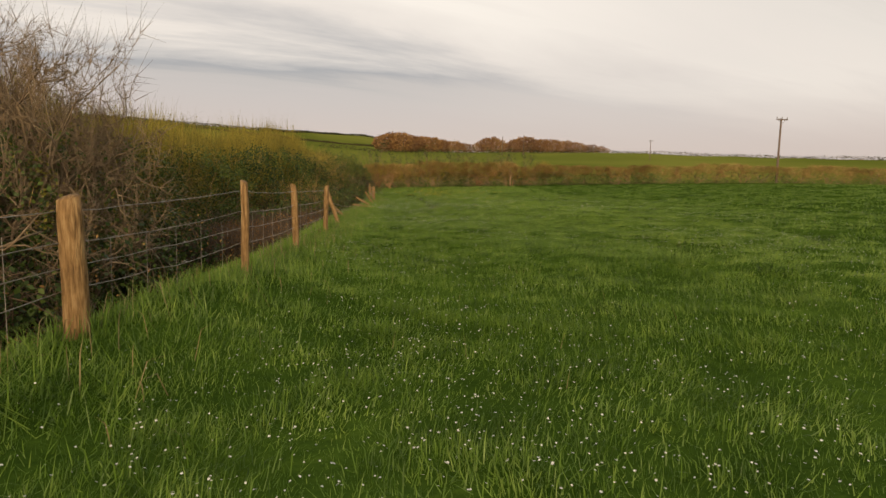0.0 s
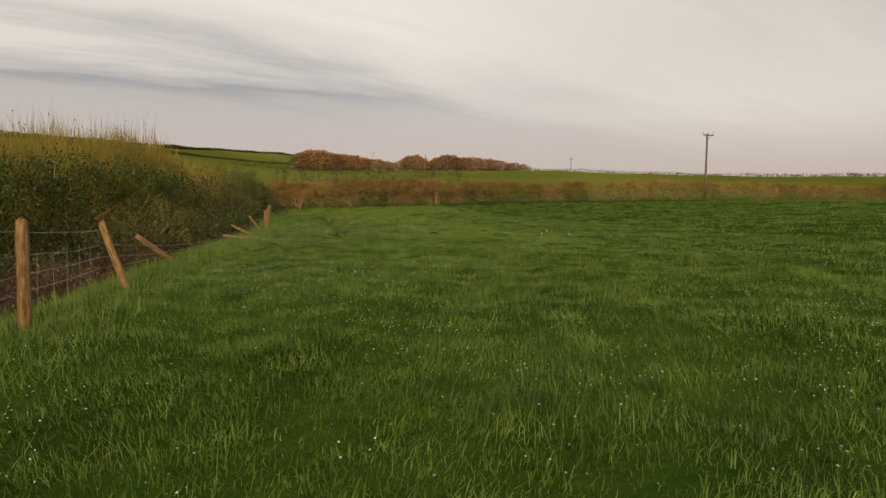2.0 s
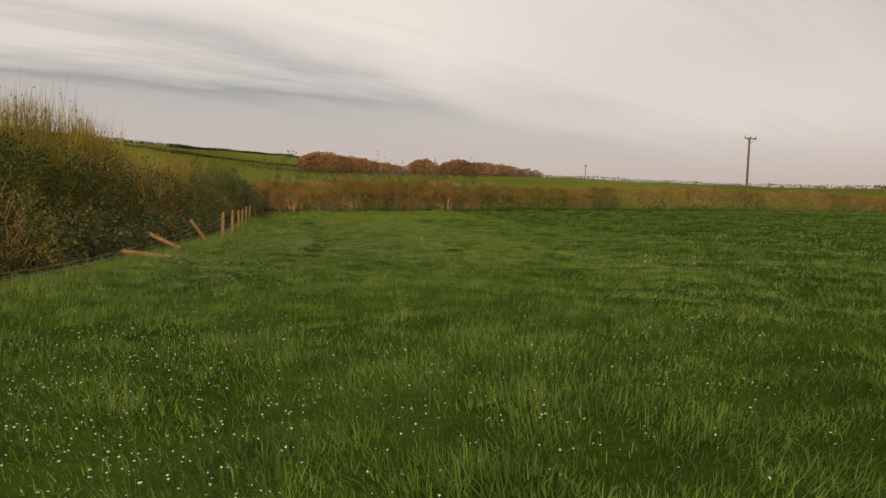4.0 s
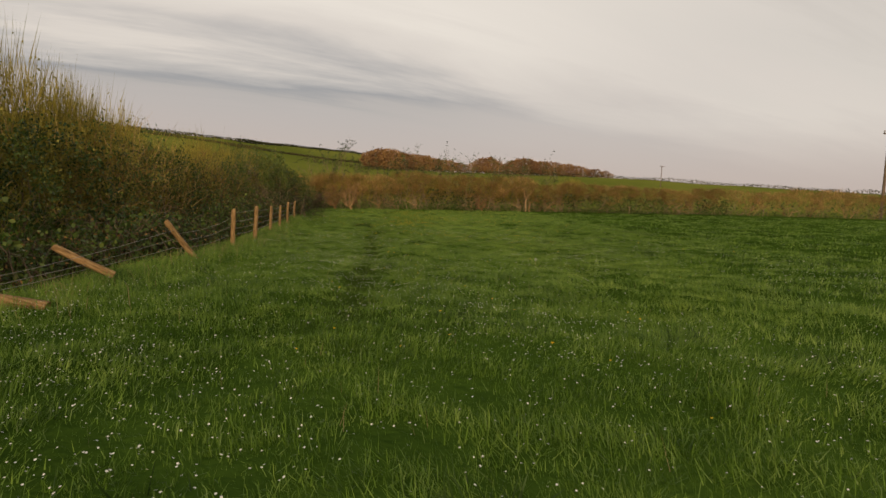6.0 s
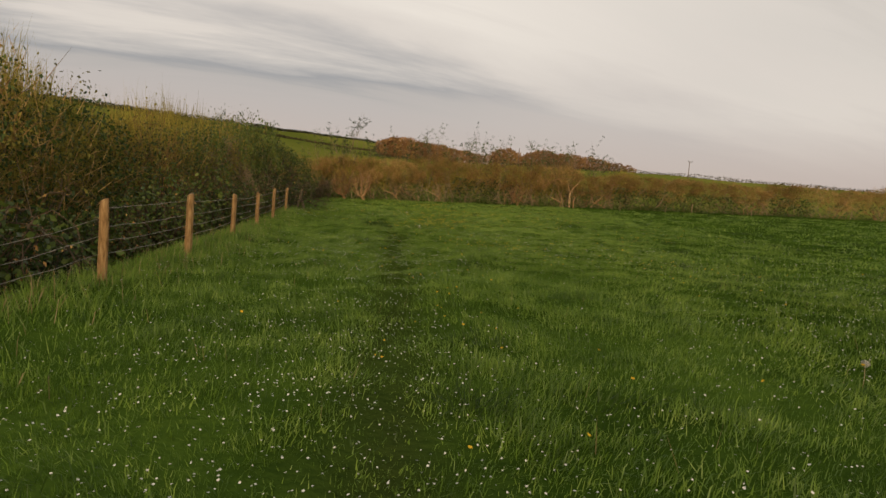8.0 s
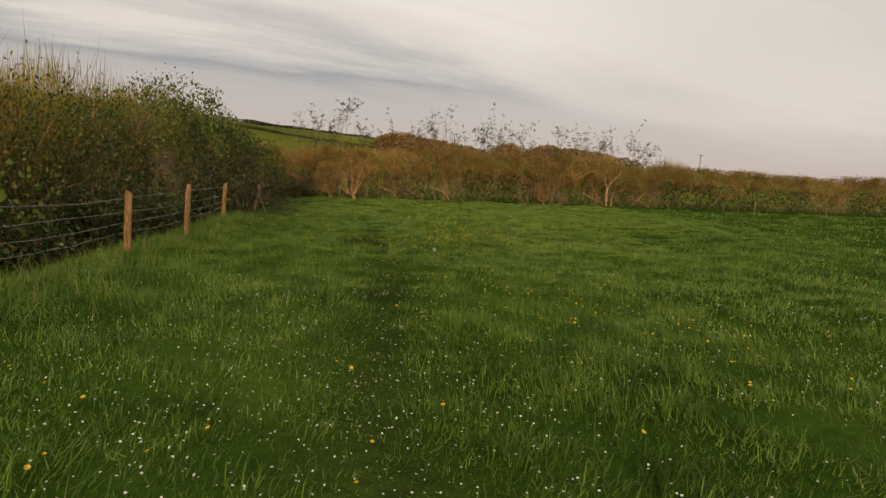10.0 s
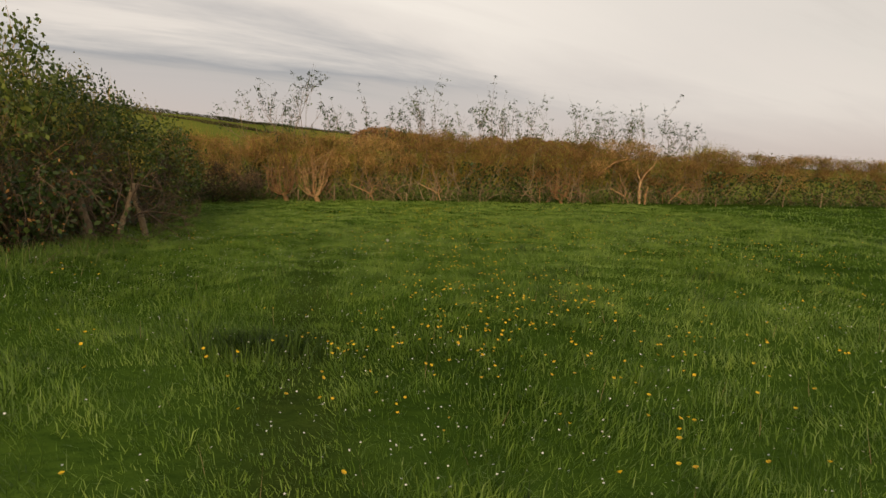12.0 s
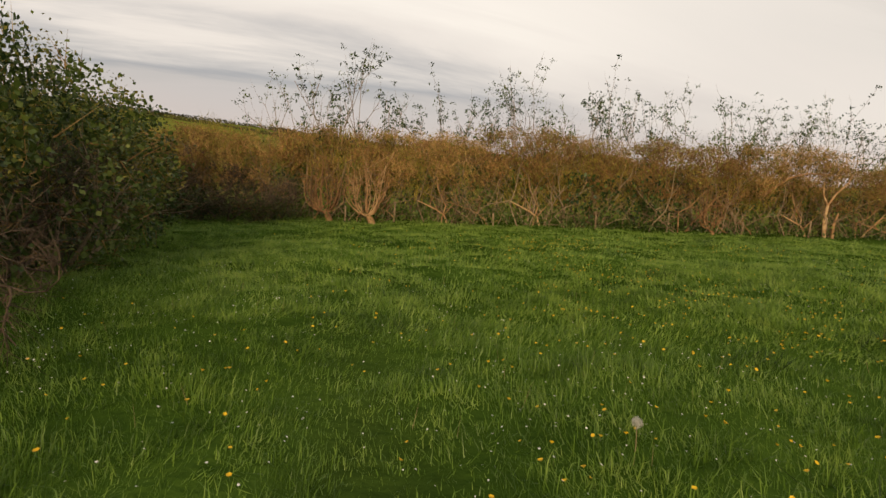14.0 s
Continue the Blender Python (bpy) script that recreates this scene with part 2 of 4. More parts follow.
# ---- shape of the land ----
FENCE = [(-1.4, -6.0), (-1.55, 2.4), (-1.63, 4.95), (-1.51, 7.02), (-1.72, 9.5), (-1.9, 12.07), (-2.22, 14.2), (-2.75, 20.0), (-3.15, 26.9),
         (-3.32, 29.14), (-3.65, 31.4), (-4.05, 33.85), (-4.5, 36.3), (-4.85, 38.44), (-5.17, 40.55), (-5.9, 43.5), (-6.3, 46.0), (-7.7, 50.0), (-9.7, 53.0), (-12.0, 56.0)]
FX, FY = np.array([p[0] for p in FENCE]), np.array([p[1] for p in FENCE])
BY = np.array([-60, 0, 10, 20, 30, 36, 40, 45, 50, 55.5, 70])
BZ = np.array([-0.75, -0.66, -0.54, -0.48, -0.41, -0.30, -0.21, -0.08, 0.12, 0.38, 1.2])


TRAIL_Y = [22, 24, 29.7, 37, 42, 44, 52]
TRAIL_X = [-0.1, -0.3, -0.85, -1.65, -2.7, -3.1, -5.0]


def smooth(a, b, v):
    t = np.clip((v - a) / (b - a), 0, 1)
    return t * t * (3 - 2 * t)


def fence_x(y):
    return np.interp(y, FY, FX)


def lumps(x, y):
    fine = np.sin(5.3 * x + 1.9 * y + 1.1 * np.sin(2.1 * y)) * np.sin(4.6 * y - 1.2 * x + 1.3 * np.sin(1.7 * x))
    return 0.030 * fine * smooth(-1.5, .5, x - fence_x(y)) + 0.022 * np.sin(2.1 * x + 0.7 * y) * np.sin(1.3 * y - 0.6 * x) + 0.014 * np.sin(4.3 * x - 1.9 * y + 1) * np.sin(3.7 * y + 1.1 * x)


def trail(x, y, w):
    """How far a spot lies on the trodden line."""
    return np.exp(-((x - np.interp(y, TRAIL_Y, TRAIL_X)) / w) ** 2) * smooth(21, 25, y) * (1 - smooth(37, 50, y))


def slope_reach(az):
    """Distances of the foot and the crest of the far slopes; the hill beyond the bank is nearer."""
    return np.interp(az, [-60, -20, -8], [125, 130, 200]), np.interp(az, [-60, -20, -8], [205, 215, 350])


def land(x, y):
    x, y = np.asarray(x, float), np.asarray(y, float)
    z = np.interp(y, BY, BZ) - 0.055 + 0.028 * np.clip(x, -14, 45)
    u = fence_x(y) - x
    z = z + lumps(x, y) - 0.035 * trail(x, y, 0.26)
    z = z + (0.07 + 0.13 * np.exp(-((y - 6) / 2.2) ** 2) + 0.10 * np.exp(-((y - 40.5) / 1.8) ** 2)) * np.exp(-((u + 0.1) / 0.55) ** 2) * (y < 47)
    z = z - 0.75 * smooth(0.15, 2.6, u) * (1 - 0.6 * smooth(44, 52, y)) + 0.5 * smooth(5, 12, u)
    r, az = np.hypot(x, y - 20), np.degrees(np.arctan2(x, y - 20))
    e1 = np.interp(az, [-180, -100, -60, -12, 16, 39, 70, 120, 180], [0, 0.5, 3.2, 3.7, 4.0, 3.0, 2.4, 0.6, 0])
    e2 = np.interp(az, [-180, -110, -60, -30, -20, -9, -4, 2, 20, 180], [0, 0.5, 6.0, 5.9, 5.55, 5.2, 4.4, 3.2, 1.5, 0])
    r1, r2 = slope_reach(az)
    e = np.where(r < r1, 0.2 + (e1 - 0.2) * np.clip((r - 38) / (r1 - 38), 0, 1), e1 + (np.maximum(e2, 0) - e1) * np.clip((r - r1) / (r2 - r1), 0, 1))
    e = np.where(r > r2, e2 * r2 / np.maximum(r, 1), e)
    far = 0.4 + r * np.tan(np.radians(e))
    w = smooth(38, 75, r)
    return z * (1 - w) + far * w


def graded(lo, hi, step, reach, growth=1.075):
    mid = list(np.arange(lo, hi + 1e-6, step))
    a, s = [], step
    v = hi
    while v < reach:
        s *= growth
        v += s
        a.append(v)
    b, s, v = [], step, lo
    while v > -reach:
        s *= growth
        v -= s
        b.append(v)
    return np.array(b[::-1] + mid + a)


def mesh_np(name, verts, quads=None, tris=None):
    """A mesh from whole arrays of vertices, four-cornered and three-cornered faces."""
    me = bpy.data.meshes.new(name)
    quads = np.zeros((0, 4), int) if quads is None or len(quads) == 0 else np.asarray(quads)
    tris = np.zeros((0, 3), int) if tris is None or len(tris) == 0 else np.asarray(tris)
    loops = np.concatenate([quads.ravel(), tris.ravel()]).astype(np.int32)
    me.vertices.add(len(verts)); me.vertices.foreach_set("co", np.asarray(verts, np.float32).ravel())
    me.loops.add(len(loops)); me.loops.foreach_set("vertex_index", loops)
    n = len(quads) + len(tris)
    me.polygons.add(n)
    start = np.concatenate([np.arange(len(quads)) * 4, len(quads) * 4 + np.arange(len(tris)) * 3]).astype(np.int32)
    me.polygons.foreach_set("loop_start", start)
    me.update(calc_edges=True)
    return me


def whole(name, me, mat, parent=None, label="", smooth_shade=False):
    me.materials.append(mat)
    if smooth_shade:
        me.polygons.foreach_set("use_smooth", np.ones(len(me.polygons), bool))
    ob = new(name, me)
    if parent is not None:
        ob.parent = parent
    if label:
        ob["label"] = label
    return ob


def build_ground():
    xs, ys = graded(-8, 8, 0.25, 3200, 1.085), graded(-3, 58, 0.33, 3200, 1.08)
    X, Y = np.meshgrid(xs, ys)
    Z = land(X, Y)
    V = np.stack([X.ravel(), Y.ravel(), Z.ravel()], 1)
    nx, ny = len(xs), len(ys)
    i = (np.arange(ny - 1)[:, None] * nx + np.arange(nx - 1)[None, :]).ravel()
    me = mesh_np("ground", V, np.stack([i, i + 1, i + nx + 1, i + nx], 1))
    u = fence_x(V[:, 1]) - V[:, 0]
    earth = smooth(1.3, 2.3, u) * (1 - smooth(6, 9, u)) * (V[:, 1] < 57)
    at = me.attributes.new("earth", "FLOAT", "POINT")
    at.data.foreach_set("value", earth.astype(np.float32))
    # mask of the walked line, where rut shadow is put into the colour
    at = me.attributes.new("trodden_shade", "FLOAT", "POINT")
    at.data.foreach_set("value", (0.6 * trail(V[:, 0], V[:, 1], 0.24)).astype(np.float32))
    ob = whole("ground", me, M_GROUND, smooth_shade=True)
    return tagged(ob, "green meadow sloping up to distant pasture hills", "ground", kind="structure")


build_ground()

# ---- pieces of plants ----


class Heap:
    """Gathers tubes and leaves of one part."""

    def __init__(self):
        self.v, self.q, self.t, self.n = [], [], [], 0

    def add(self, v, q=None, t=None):
        v = np.asarray(v, float)
        if q is not None and len(q):
            self.q.append(np.asarray(q) + self.n)
        if t is not None and len(t):
            self.t.append(np.asarray(t) + self.n)
        self.v.append(v)
        self.n += len(v)

    def tube(self, pts, radii, sides=5, cap=True):
        pts, radii = np.asarray(pts, float), np.asarray(radii, float)
        n = len(pts)
        d = np.gradient(pts, axis=0)
        d /= np.linalg.norm(d, axis=1)[:, None] + 1e-9
        ref = np.array([0.3, 0.9, 0.2]) if abs(d[0][2]) > 0.7 else np.array([0, 0, 1.0])
        a = np.cross(d, ref); a /= np.linalg.norm(a, axis=1)[:, None] + 1e-9
        b = np.cross(d, a)
        ang = np.arange(sides) * 2 * np.pi / sides
        ring = pts[:, None] + radii[:, None, None] * (a[:, None] * np.cos(ang)[None, :, None] + b[:, None] * np.sin(ang)[None, :, None])
        k, s = np.meshgrid(np.arange(n - 1), np.arange(sides), indexing="ij")
        s2 = (s + 1) % sides
        q = np.stack([k * sides + s, k * sides + s2, (k + 1) * sides + s2, (k + 1) * sides + s], -1).reshape(-1, 4)
        t = [[(n - 1) * sides, (n - 1) * sides + j, (n - 1) * sides + j + 1] for j in range(1, sides - 1)] if cap else None
        self.add(ring.reshape(-1, 3), q, t)

    def spikes(self, p, tip, width, rng):
        """Thin three-sided twigs from p to tip."""
        n = len(p)
        d = tip - p
        r = rng.normal(size=(n, 3))
        a = np.cross(d, r); a /= np.linalg.norm(a, axis=1)[:, None] + 1e-9
        b = np.cross(d, a); b /= np.linalg.norm(b, axis=1)[:, None] + 1e-9
        w = np.broadcast_to(np.asarray(width, float), (n,))[:, None]
        v = np.stack([p + a * w, p - 0.5 * a * w + 0.87 * b * w, p - 0.5 * a * w - 0.87 * b * w, tip], 1).reshape(-1, 3)
        i = np.arange(n)[:, None] * 4
        self.add(v, None, np.concatenate([i + [0, 1, 3], i + [1, 2, 3], i + [2, 0, 3]]))

    def leaves(self, p, size, rng, up=0.3, slim=0.55):
        """Folded leaves of two halves at the points p."""
        n = len(p)
        d = rng.normal(size=(n, 3)); d /= np.linalg.norm(d, axis=1)[:, None]
        nrm = rng.normal(size=(n, 3)) + np.array([0, 0, up * 3])
        s = np.cross(d, nrm); s /= np.linalg.norm(s, axis=1)[:, None] + 1e-9
        nn = np.cross(s, d)
        L = (size * rng.uniform(0.6, 1.3, n))[:, None]
        v = np.stack([p, p + d * L * 0.45 + s * L * slim * 0.5 + nn * L * 0.08, p + d * L, p + d * L * 0.45 - s * L * slim * 0.5 + nn * L * 0.08], 1).reshape(-1, 3)
        i = np.arange(n)[:, None] * 4
        self.add(v, None, np.concatenate([i + [0, 1, 2], i + [0, 2, 3]]))

    def mesh(self, name):
        return mesh_np(name, np.concatenate(self.v), np.concatenate(self.q) if self.q else None, np.concatenate(self.t) if self.t else None)


def branch(heap, rng, p, d, length, radius, depth, tips, bend=0.25, rise=0.15, forks=(2, 4), thin=0.62, sides=5, spread=0.7):
    """A limb that bends and forks; tips gathers points and directions along the finest limbs."""
    n = 5
    pts, q = [np.array(p, float)], np.array(d, float)
    for k in range(n - 1):
        q = q + rng.normal(size=3) * bend * 0.5 + np.array([0, 0, rise * 0.4])
        q /= np.linalg.norm(q)
        pts.append(pts[-1] + q * length / (n - 1))
    heap.tube(pts, np.linspace(radius, radius * (0.55 if depth else 0.25), n), sides, cap=True)
    if depth == 0:
        for k in range(1, n):
            tips.append((pts[k], q.copy()))
        return
    for k in range(rng.integers(forks[0], forks[1] + 1)):
        j = rng.integers(2, n)
        side = rng.normal(size=3); side -= side.dot(q) * q; side /= np.linalg.norm(side)
        branch(heap, rng, pts[j], (q + side * spread * rng.uniform(0.6, 1.3)) / 1.2, length * rng.uniform(0.5, 0.8), radius * thin * rng.uniform(0.7, 1), depth - 1, tips, bend, rise, forks, thin, max(3, sides - 1), spread)


def thing(name, label, category, group=""):
    ob = new(name)
    ob.empty_display_size = 0.2
    return tagged(ob, label, category, group)


def stand(ob, x, y, turn=0.0, size=1.0, tall=1.0, sink=0.04):
    ob.location = (x, y, float(land(x, y)) - sink)
    ob.rotation_euler = (0, 0, turn)
    ob.scale = (size, size, size * tall)
    return ob


def again(ob, x, y, turn=0.0, size=1.0, tall=1.0, sink=0.04, lean=(0, 0)):
    made = copy_thing(ob, Matrix.Identity(4))
    stand(made, x, y, turn, size, tall, sink)
    made.rotation_euler = (lean[0], lean[1], turn)
    return made

# ---- fence along the ditch ----


def post_mesh(name, h, w, seed):
    """A sawn half-round stake, a little crooked, with a weathered slanting top."""
    rng = np.random.default_rng(seed)
    sides, rings = 10, 7
    ang = np.arange(sides) * 2 * np.pi / sides + 0.2
    prof = w * 0.5 * (1 + 0.10 * rng.normal(size=sides))
    prof[:3] *= 0.9
    v = []
    for k in range(rings):
        t = k / (rings - 1)
        c = np.array([0.012 * math.sin(3 * t + seed), 0.012 * math.cos(2.3 * t + seed)])
        rr = prof * (1 + 0.03 * rng.normal(size=sides)) * (1.04 - 0.08 * t) * (0.9 if k == rings - 1 else 1)
        z = -0.35 + (h + 0.35) * (1 - (1 - t) ** 1.3 if k < rings - 1 else 1)
        z = np.full(sides, z) + (0.018 * np.cos(ang) if k == rings - 1 else 0)
        v.append(np.stack([c[0] + rr * np.cos(ang), c[1] + rr * np.sin(ang), z], 1))
    v = np.concatenate(v + [np.array([[0.0, 0, h + 0.006]])])
    k, s = np.meshgrid(np.arange(rings - 1), np.arange(sides), indexing="ij")
    s2 = (s + 1) % sides
    q = np.stack([k * sides + s, k * sides + s2, (k + 1) * sides + s2, (k + 1) * sides + s], -1).reshape(-1, 4)
    b = (rings - 1) * sides
    t = [[b + j, b + (j + 1) % sides, rings * sides] for j in range(sides)]
    return mesh_np(name, v, q, t)


fence = thing("fence", "stock fence of rough wooden posts and sagging wires beside a ditch", "fence")
POSTS = [(-1.55, 2.4, .72, .10, 0, 0), (-1.63, 4.95, .70, .115, 0.0, 0.0), (-1.51, 7.02, .66, .075, 0, 0), (-1.72, 9.5, .68, .075, 1, 2), (-1.9, 12.07, .74, .085, 0, 2.5),
         (-3.32, 29.14, .62, .085, 0, -1), (-3.65, 31.4, .70, .09, 0, 0), (-4.05, 33.85, .72, .085, 0, 1), (-4.5, 36.3, .70, .08, 0, 1), (-4.85, 38.44, .72, .085, 0, 0), (-5.17, 40.55, .68, .085, 0, 0)]
tops = []
LEVEL = (.20, .19, .29, .27, .26, .215, .26, .262, .285, .387, .443)      # heights of the post tops
for n, (x, y, h, w, lx, ly) in enumerate(POSTS):
    h = LEVEL[n] - float(land(x, y))
    ob = whole("post", post_mesh("post", h, w, n), M_WOOD, fence, smooth_shade=False)
    ob.location = (x, y, float(land(x, y)))
    ob.rotation_euler = (radians(lx), radians(ly), n * 1.3)
    tops.append((x, y, float(land(x, y)), h))
leaner = whole("post", post_mesh("post", .80, .085, 21), M_WOOD, fence, "tilted post")
leaner.location = (-2.1, 14.3, float(land(-2.1, 14.3)))
leaner.rotation_euler = (radians(-4), radians(-19), 0)
tops.insert(5, (-2.33, 14.26, float(land(-2.2, 14.3)), .74))
leaner = whole("post", post_mesh("post", .62, .085, 22), M_WOOD, fence, "post leaning far over the ditch")
leaner.matrix_local = Matrix.Translation((-3.09, 26.99, -.44)) @ Vector((-.266, -.227, .431)).to_track_quat("Z", "Y").to_matrix().to_4x4()


def wire(a, b, sag, rng, r=0.0026, n=9):
    h = Heap()
    t = np.linspace(0, 1, n)[:, None]
    p = np.array(a) * (1 - t) + np.array(b) * t
    p[:, 2] -= sag * 4 * (t * (1 - t))[:, 0]
    p[1:-1] += rng.normal(size=(n - 2, 3)) * 0.004
    h.tube(p, np.full(n, r), 4)
    for k in range(2, n * 3):           # barbs
        s = rng.uniform(0.02, 0.98)
        c = np.array(a) * (1 - s) + np.array(b) * s
        c[2] -= sag * 4 * s * (1 - s)
        d = rng.normal(size=3) * 0.012
        h.tube([c - d, c + d], [r * 0.6, r * 0.6], 3)
    return h.mesh("wire")


rng = np.random.default_rng(5)
for k in range(len(tops) - 1):
    (x0, y0, z0, h0), (x1, y1, z1, h1) = tops[k], tops[k + 1]
    if y1 - y0 > 6:
        continue
    for f in (0.9, 0.68, 0.5, 0.34):
        whole("wire", wire((x0 - 0.03, y0, z0 + h0 * f), (x1 - 0.03, y1, z1 + h1 * f), rng.uniform(0.005, 0.03), rng), M_WIRE, fence)
    if y0 < 13:
        for k2 in range(1, 6):          # upright stays of the stock net
            s = k2 / 6
            st = Heap()
            x, y = x0 + (x1 - x0) * s - .03, y0 + (y1 - y0) * s
            st.tube([(x, y, z0 + (z1 - z0) * s + .10), (x + .004, y, z0 + (z1 - z0) * s + h0 * .68)], [.0018, .0018], 4)
            whole("stay", st.mesh("stay"), M_WIRE, fence)
# slack wires over the broken stretch
for k, (f, g, s) in enumerate(((0.75, 0.62, 0.30), (0.5, 0.40, 0.22), (0.3, 0.2, 0.12))):
    whole("wire", wire((-2.34, 14.26, -0.5 + 0.6 * f), (-3.3, 26.85, -0.45 + 0.6 * g), s, rng, n=17), M_WIRE, fence)
    whole("wire", wire((-3.3, 26.85, -0.45 + 0.5 * g), (-3.35, 29.14, -0.5 + 0.62 * (0.9 - 0.25 * k)), 0.05, rng), M_WIRE, fence)



def fallen(a, b, seed, label):
    a, b = Vector(a), Vector(b)
    ob = whole("fallen_post", post_mesh("fallen_post", (b - a).length - 0.35, .085, seed), M_WOOD)
    ob.matrix_world = Matrix.Translation(a) @ (b - a).to_track_quat("Z", "Y").to_matrix().to_4x4() @ pose(0, 0, .35)
    return tagged(ob, label, "fence post", "fallen fence posts")


fallen((-2.52, 23.1, -.52), (-3.30, 23.08, -.40), 51, "broken fence post lying flat in the grass")
fallen((-2.42, 17.35, -.66), (-2.85, 16.5, -.08), 53, "loose fence post slanting over the ditch edge")
fallen((-2.92, 24.68, -.46), (-3.40, 24.46, -.17), 52, "broken fence post propped on the bank")

# ---- scrub on the bank ----


def clump(name, heap, mat, parent, label=""):
    """Uncountable fine growth of one plant, as one part."""
    return tagged(whole(name, heap.mesh(name), mat, parent, label), kind="stuff")



def scrub_willow(seed, h=2.6, r=1.2):
    """An upright thicket: bare stems, and a haze of fine budding twigs."""
    rng = np.random.default_rng(seed)
    ob = thing("willow_bush", "dense olive-brown willow scrub with budding upright twigs", "bush", "scrub on the ditch bank")
    st, tw, lf, tips = Heap(), Heap(), Heap(), []
    for k in range(9):
        a, q = rng.uniform(0, 2 * np.pi), rng.uniform(0, 0.5)
        branch(st, rng, (q * math.cos(a) * r, q * math.sin(a) * r, -0.1), (0.45 * math.cos(a), 0.45 * math.sin(a), 1), h * rng.uniform(0.32, 0.46), 0.022, 1, tips, bend=0.3, forks=(3, 5), sides=5)
    clump("stemwork", st, M_BARK, ob)
    n = 2500
    a, q, zz = rng.uniform(0, 2 * np.pi, n), np.sqrt(rng.uniform(0, 1, n)), rng.uniform(0.12, 1, n) ** 0.6
    dome = np.sqrt(np.clip(1 - 0.5 * q ** 2, 0, 1)) * (0.93 + 0.12 * np.sin(3 * a + seed) * q)
    p = np.stack([q * r * np.cos(a), q * r * np.sin(a), 0.1 + zz * h * 0.84 * dome], 1)
    d = np.stack([0.3 * np.cos(a) * q, 0.3 * np.sin(a) * q, np.ones(n)], 1) + rng.normal(size=(n, 3)) * 0.26
    L = rng.uniform(0.16, 0.5, n)[:, None]
    tw.spikes(p, p + d * L, rng.uniform(0.0035, 0.0085, n), rng)
    clump("twig_mass", tw, M_OLIVE, ob)
    pick = rng.integers(0, n, 1600)
    lf.leaves(p[pick] + d[pick] * L[pick] * rng.uniform(0.0, 0.8, (1600, 1)), 0.05, rng)
    clump("bud_mass", lf, M_BUD, ob)
    # lower leaves take the dark leaf colour, so shade is put into it
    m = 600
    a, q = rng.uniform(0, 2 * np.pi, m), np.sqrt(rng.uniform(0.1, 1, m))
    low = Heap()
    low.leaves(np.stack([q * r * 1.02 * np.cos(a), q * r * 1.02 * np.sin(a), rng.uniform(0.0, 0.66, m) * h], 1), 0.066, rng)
    clump("lower_foliage", low, M_LEAF, ob, "lower leaves in a dark green that paints in their shade")
    return ob


def scrub_thorn(seed, h=2.4, r=1.15):
    """A rough leafy thorn bush: crooked twigs in all directions, mixed green and brown leaf."""
    rng = np.random.default_rng(seed)
    ob = thing("thorn_bush", "rough thorn bush of crooked brown twigs and dull green leaf", "bush", "scrub on the ditch bank")
    st, tw, lf, old, tips = Heap(), Heap(), Heap(), Heap(), []
    for k in range(7):
        a = rng.uniform(0, 2 * np.pi)
        branch(st, rng, (.2 * math.cos(a), .2 * math.sin(a), -0.1), (0.5 * math.cos(a), 0.5 * math.sin(a), 1), h * .45, 0.03, 2, tips, bend=0.5, rise=.1, forks=(2, 3), spread=.9)
    clump("stemwork", st, M_BARK, ob)

    def shell(n, lo):
        d = rng.normal(size=(n, 3)); d /= np.linalg.norm(d, axis=1)[:, None]
        lump = 1 + 0.17 * np.sin(5 * d[:, 0] + seed) * np.sin(4 * d[:, 1]) + 0.12 * np.sin(9 * d[:, 2] + 6 * d[:, 1])
        return d, d * (lump * rng.uniform(lo, 1, n) ** .6)[:, None] * np.array([r, r, h * .52]) + np.array([0, 0, h * .48])

    n = 800
    d, p = shell(n, .2)
    tw.spikes(p, p + (d * .5 + rng.normal(size=(n, 3)) * .5 + [0, 0, .45]) * rng.uniform(.12, .42, n)[:, None], rng.uniform(.003, .007, n), rng)
    clump("twig_mass", tw, M_TWIG, ob)
    d, c = shell(110, .45)
    lf.leaves(c[rng.integers(0, 110, 3000)] + rng.normal(size=(3000, 3)) * .12, .050, rng, slim=.7)
    clump("foliage", lf, M_LEAF, ob)
    d, c = shell(80, .7)
    c = c[c[:, 2] > .45 * h]
    old.leaves(c[rng.integers(0, len(c), 1200)] + rng.normal(size=(1200, 3)) * .11 + [0, 0, .08], .05, rng)
    clump("bud_mass", old, M_BUD, ob, "yellow-green upper growth")
    return ob


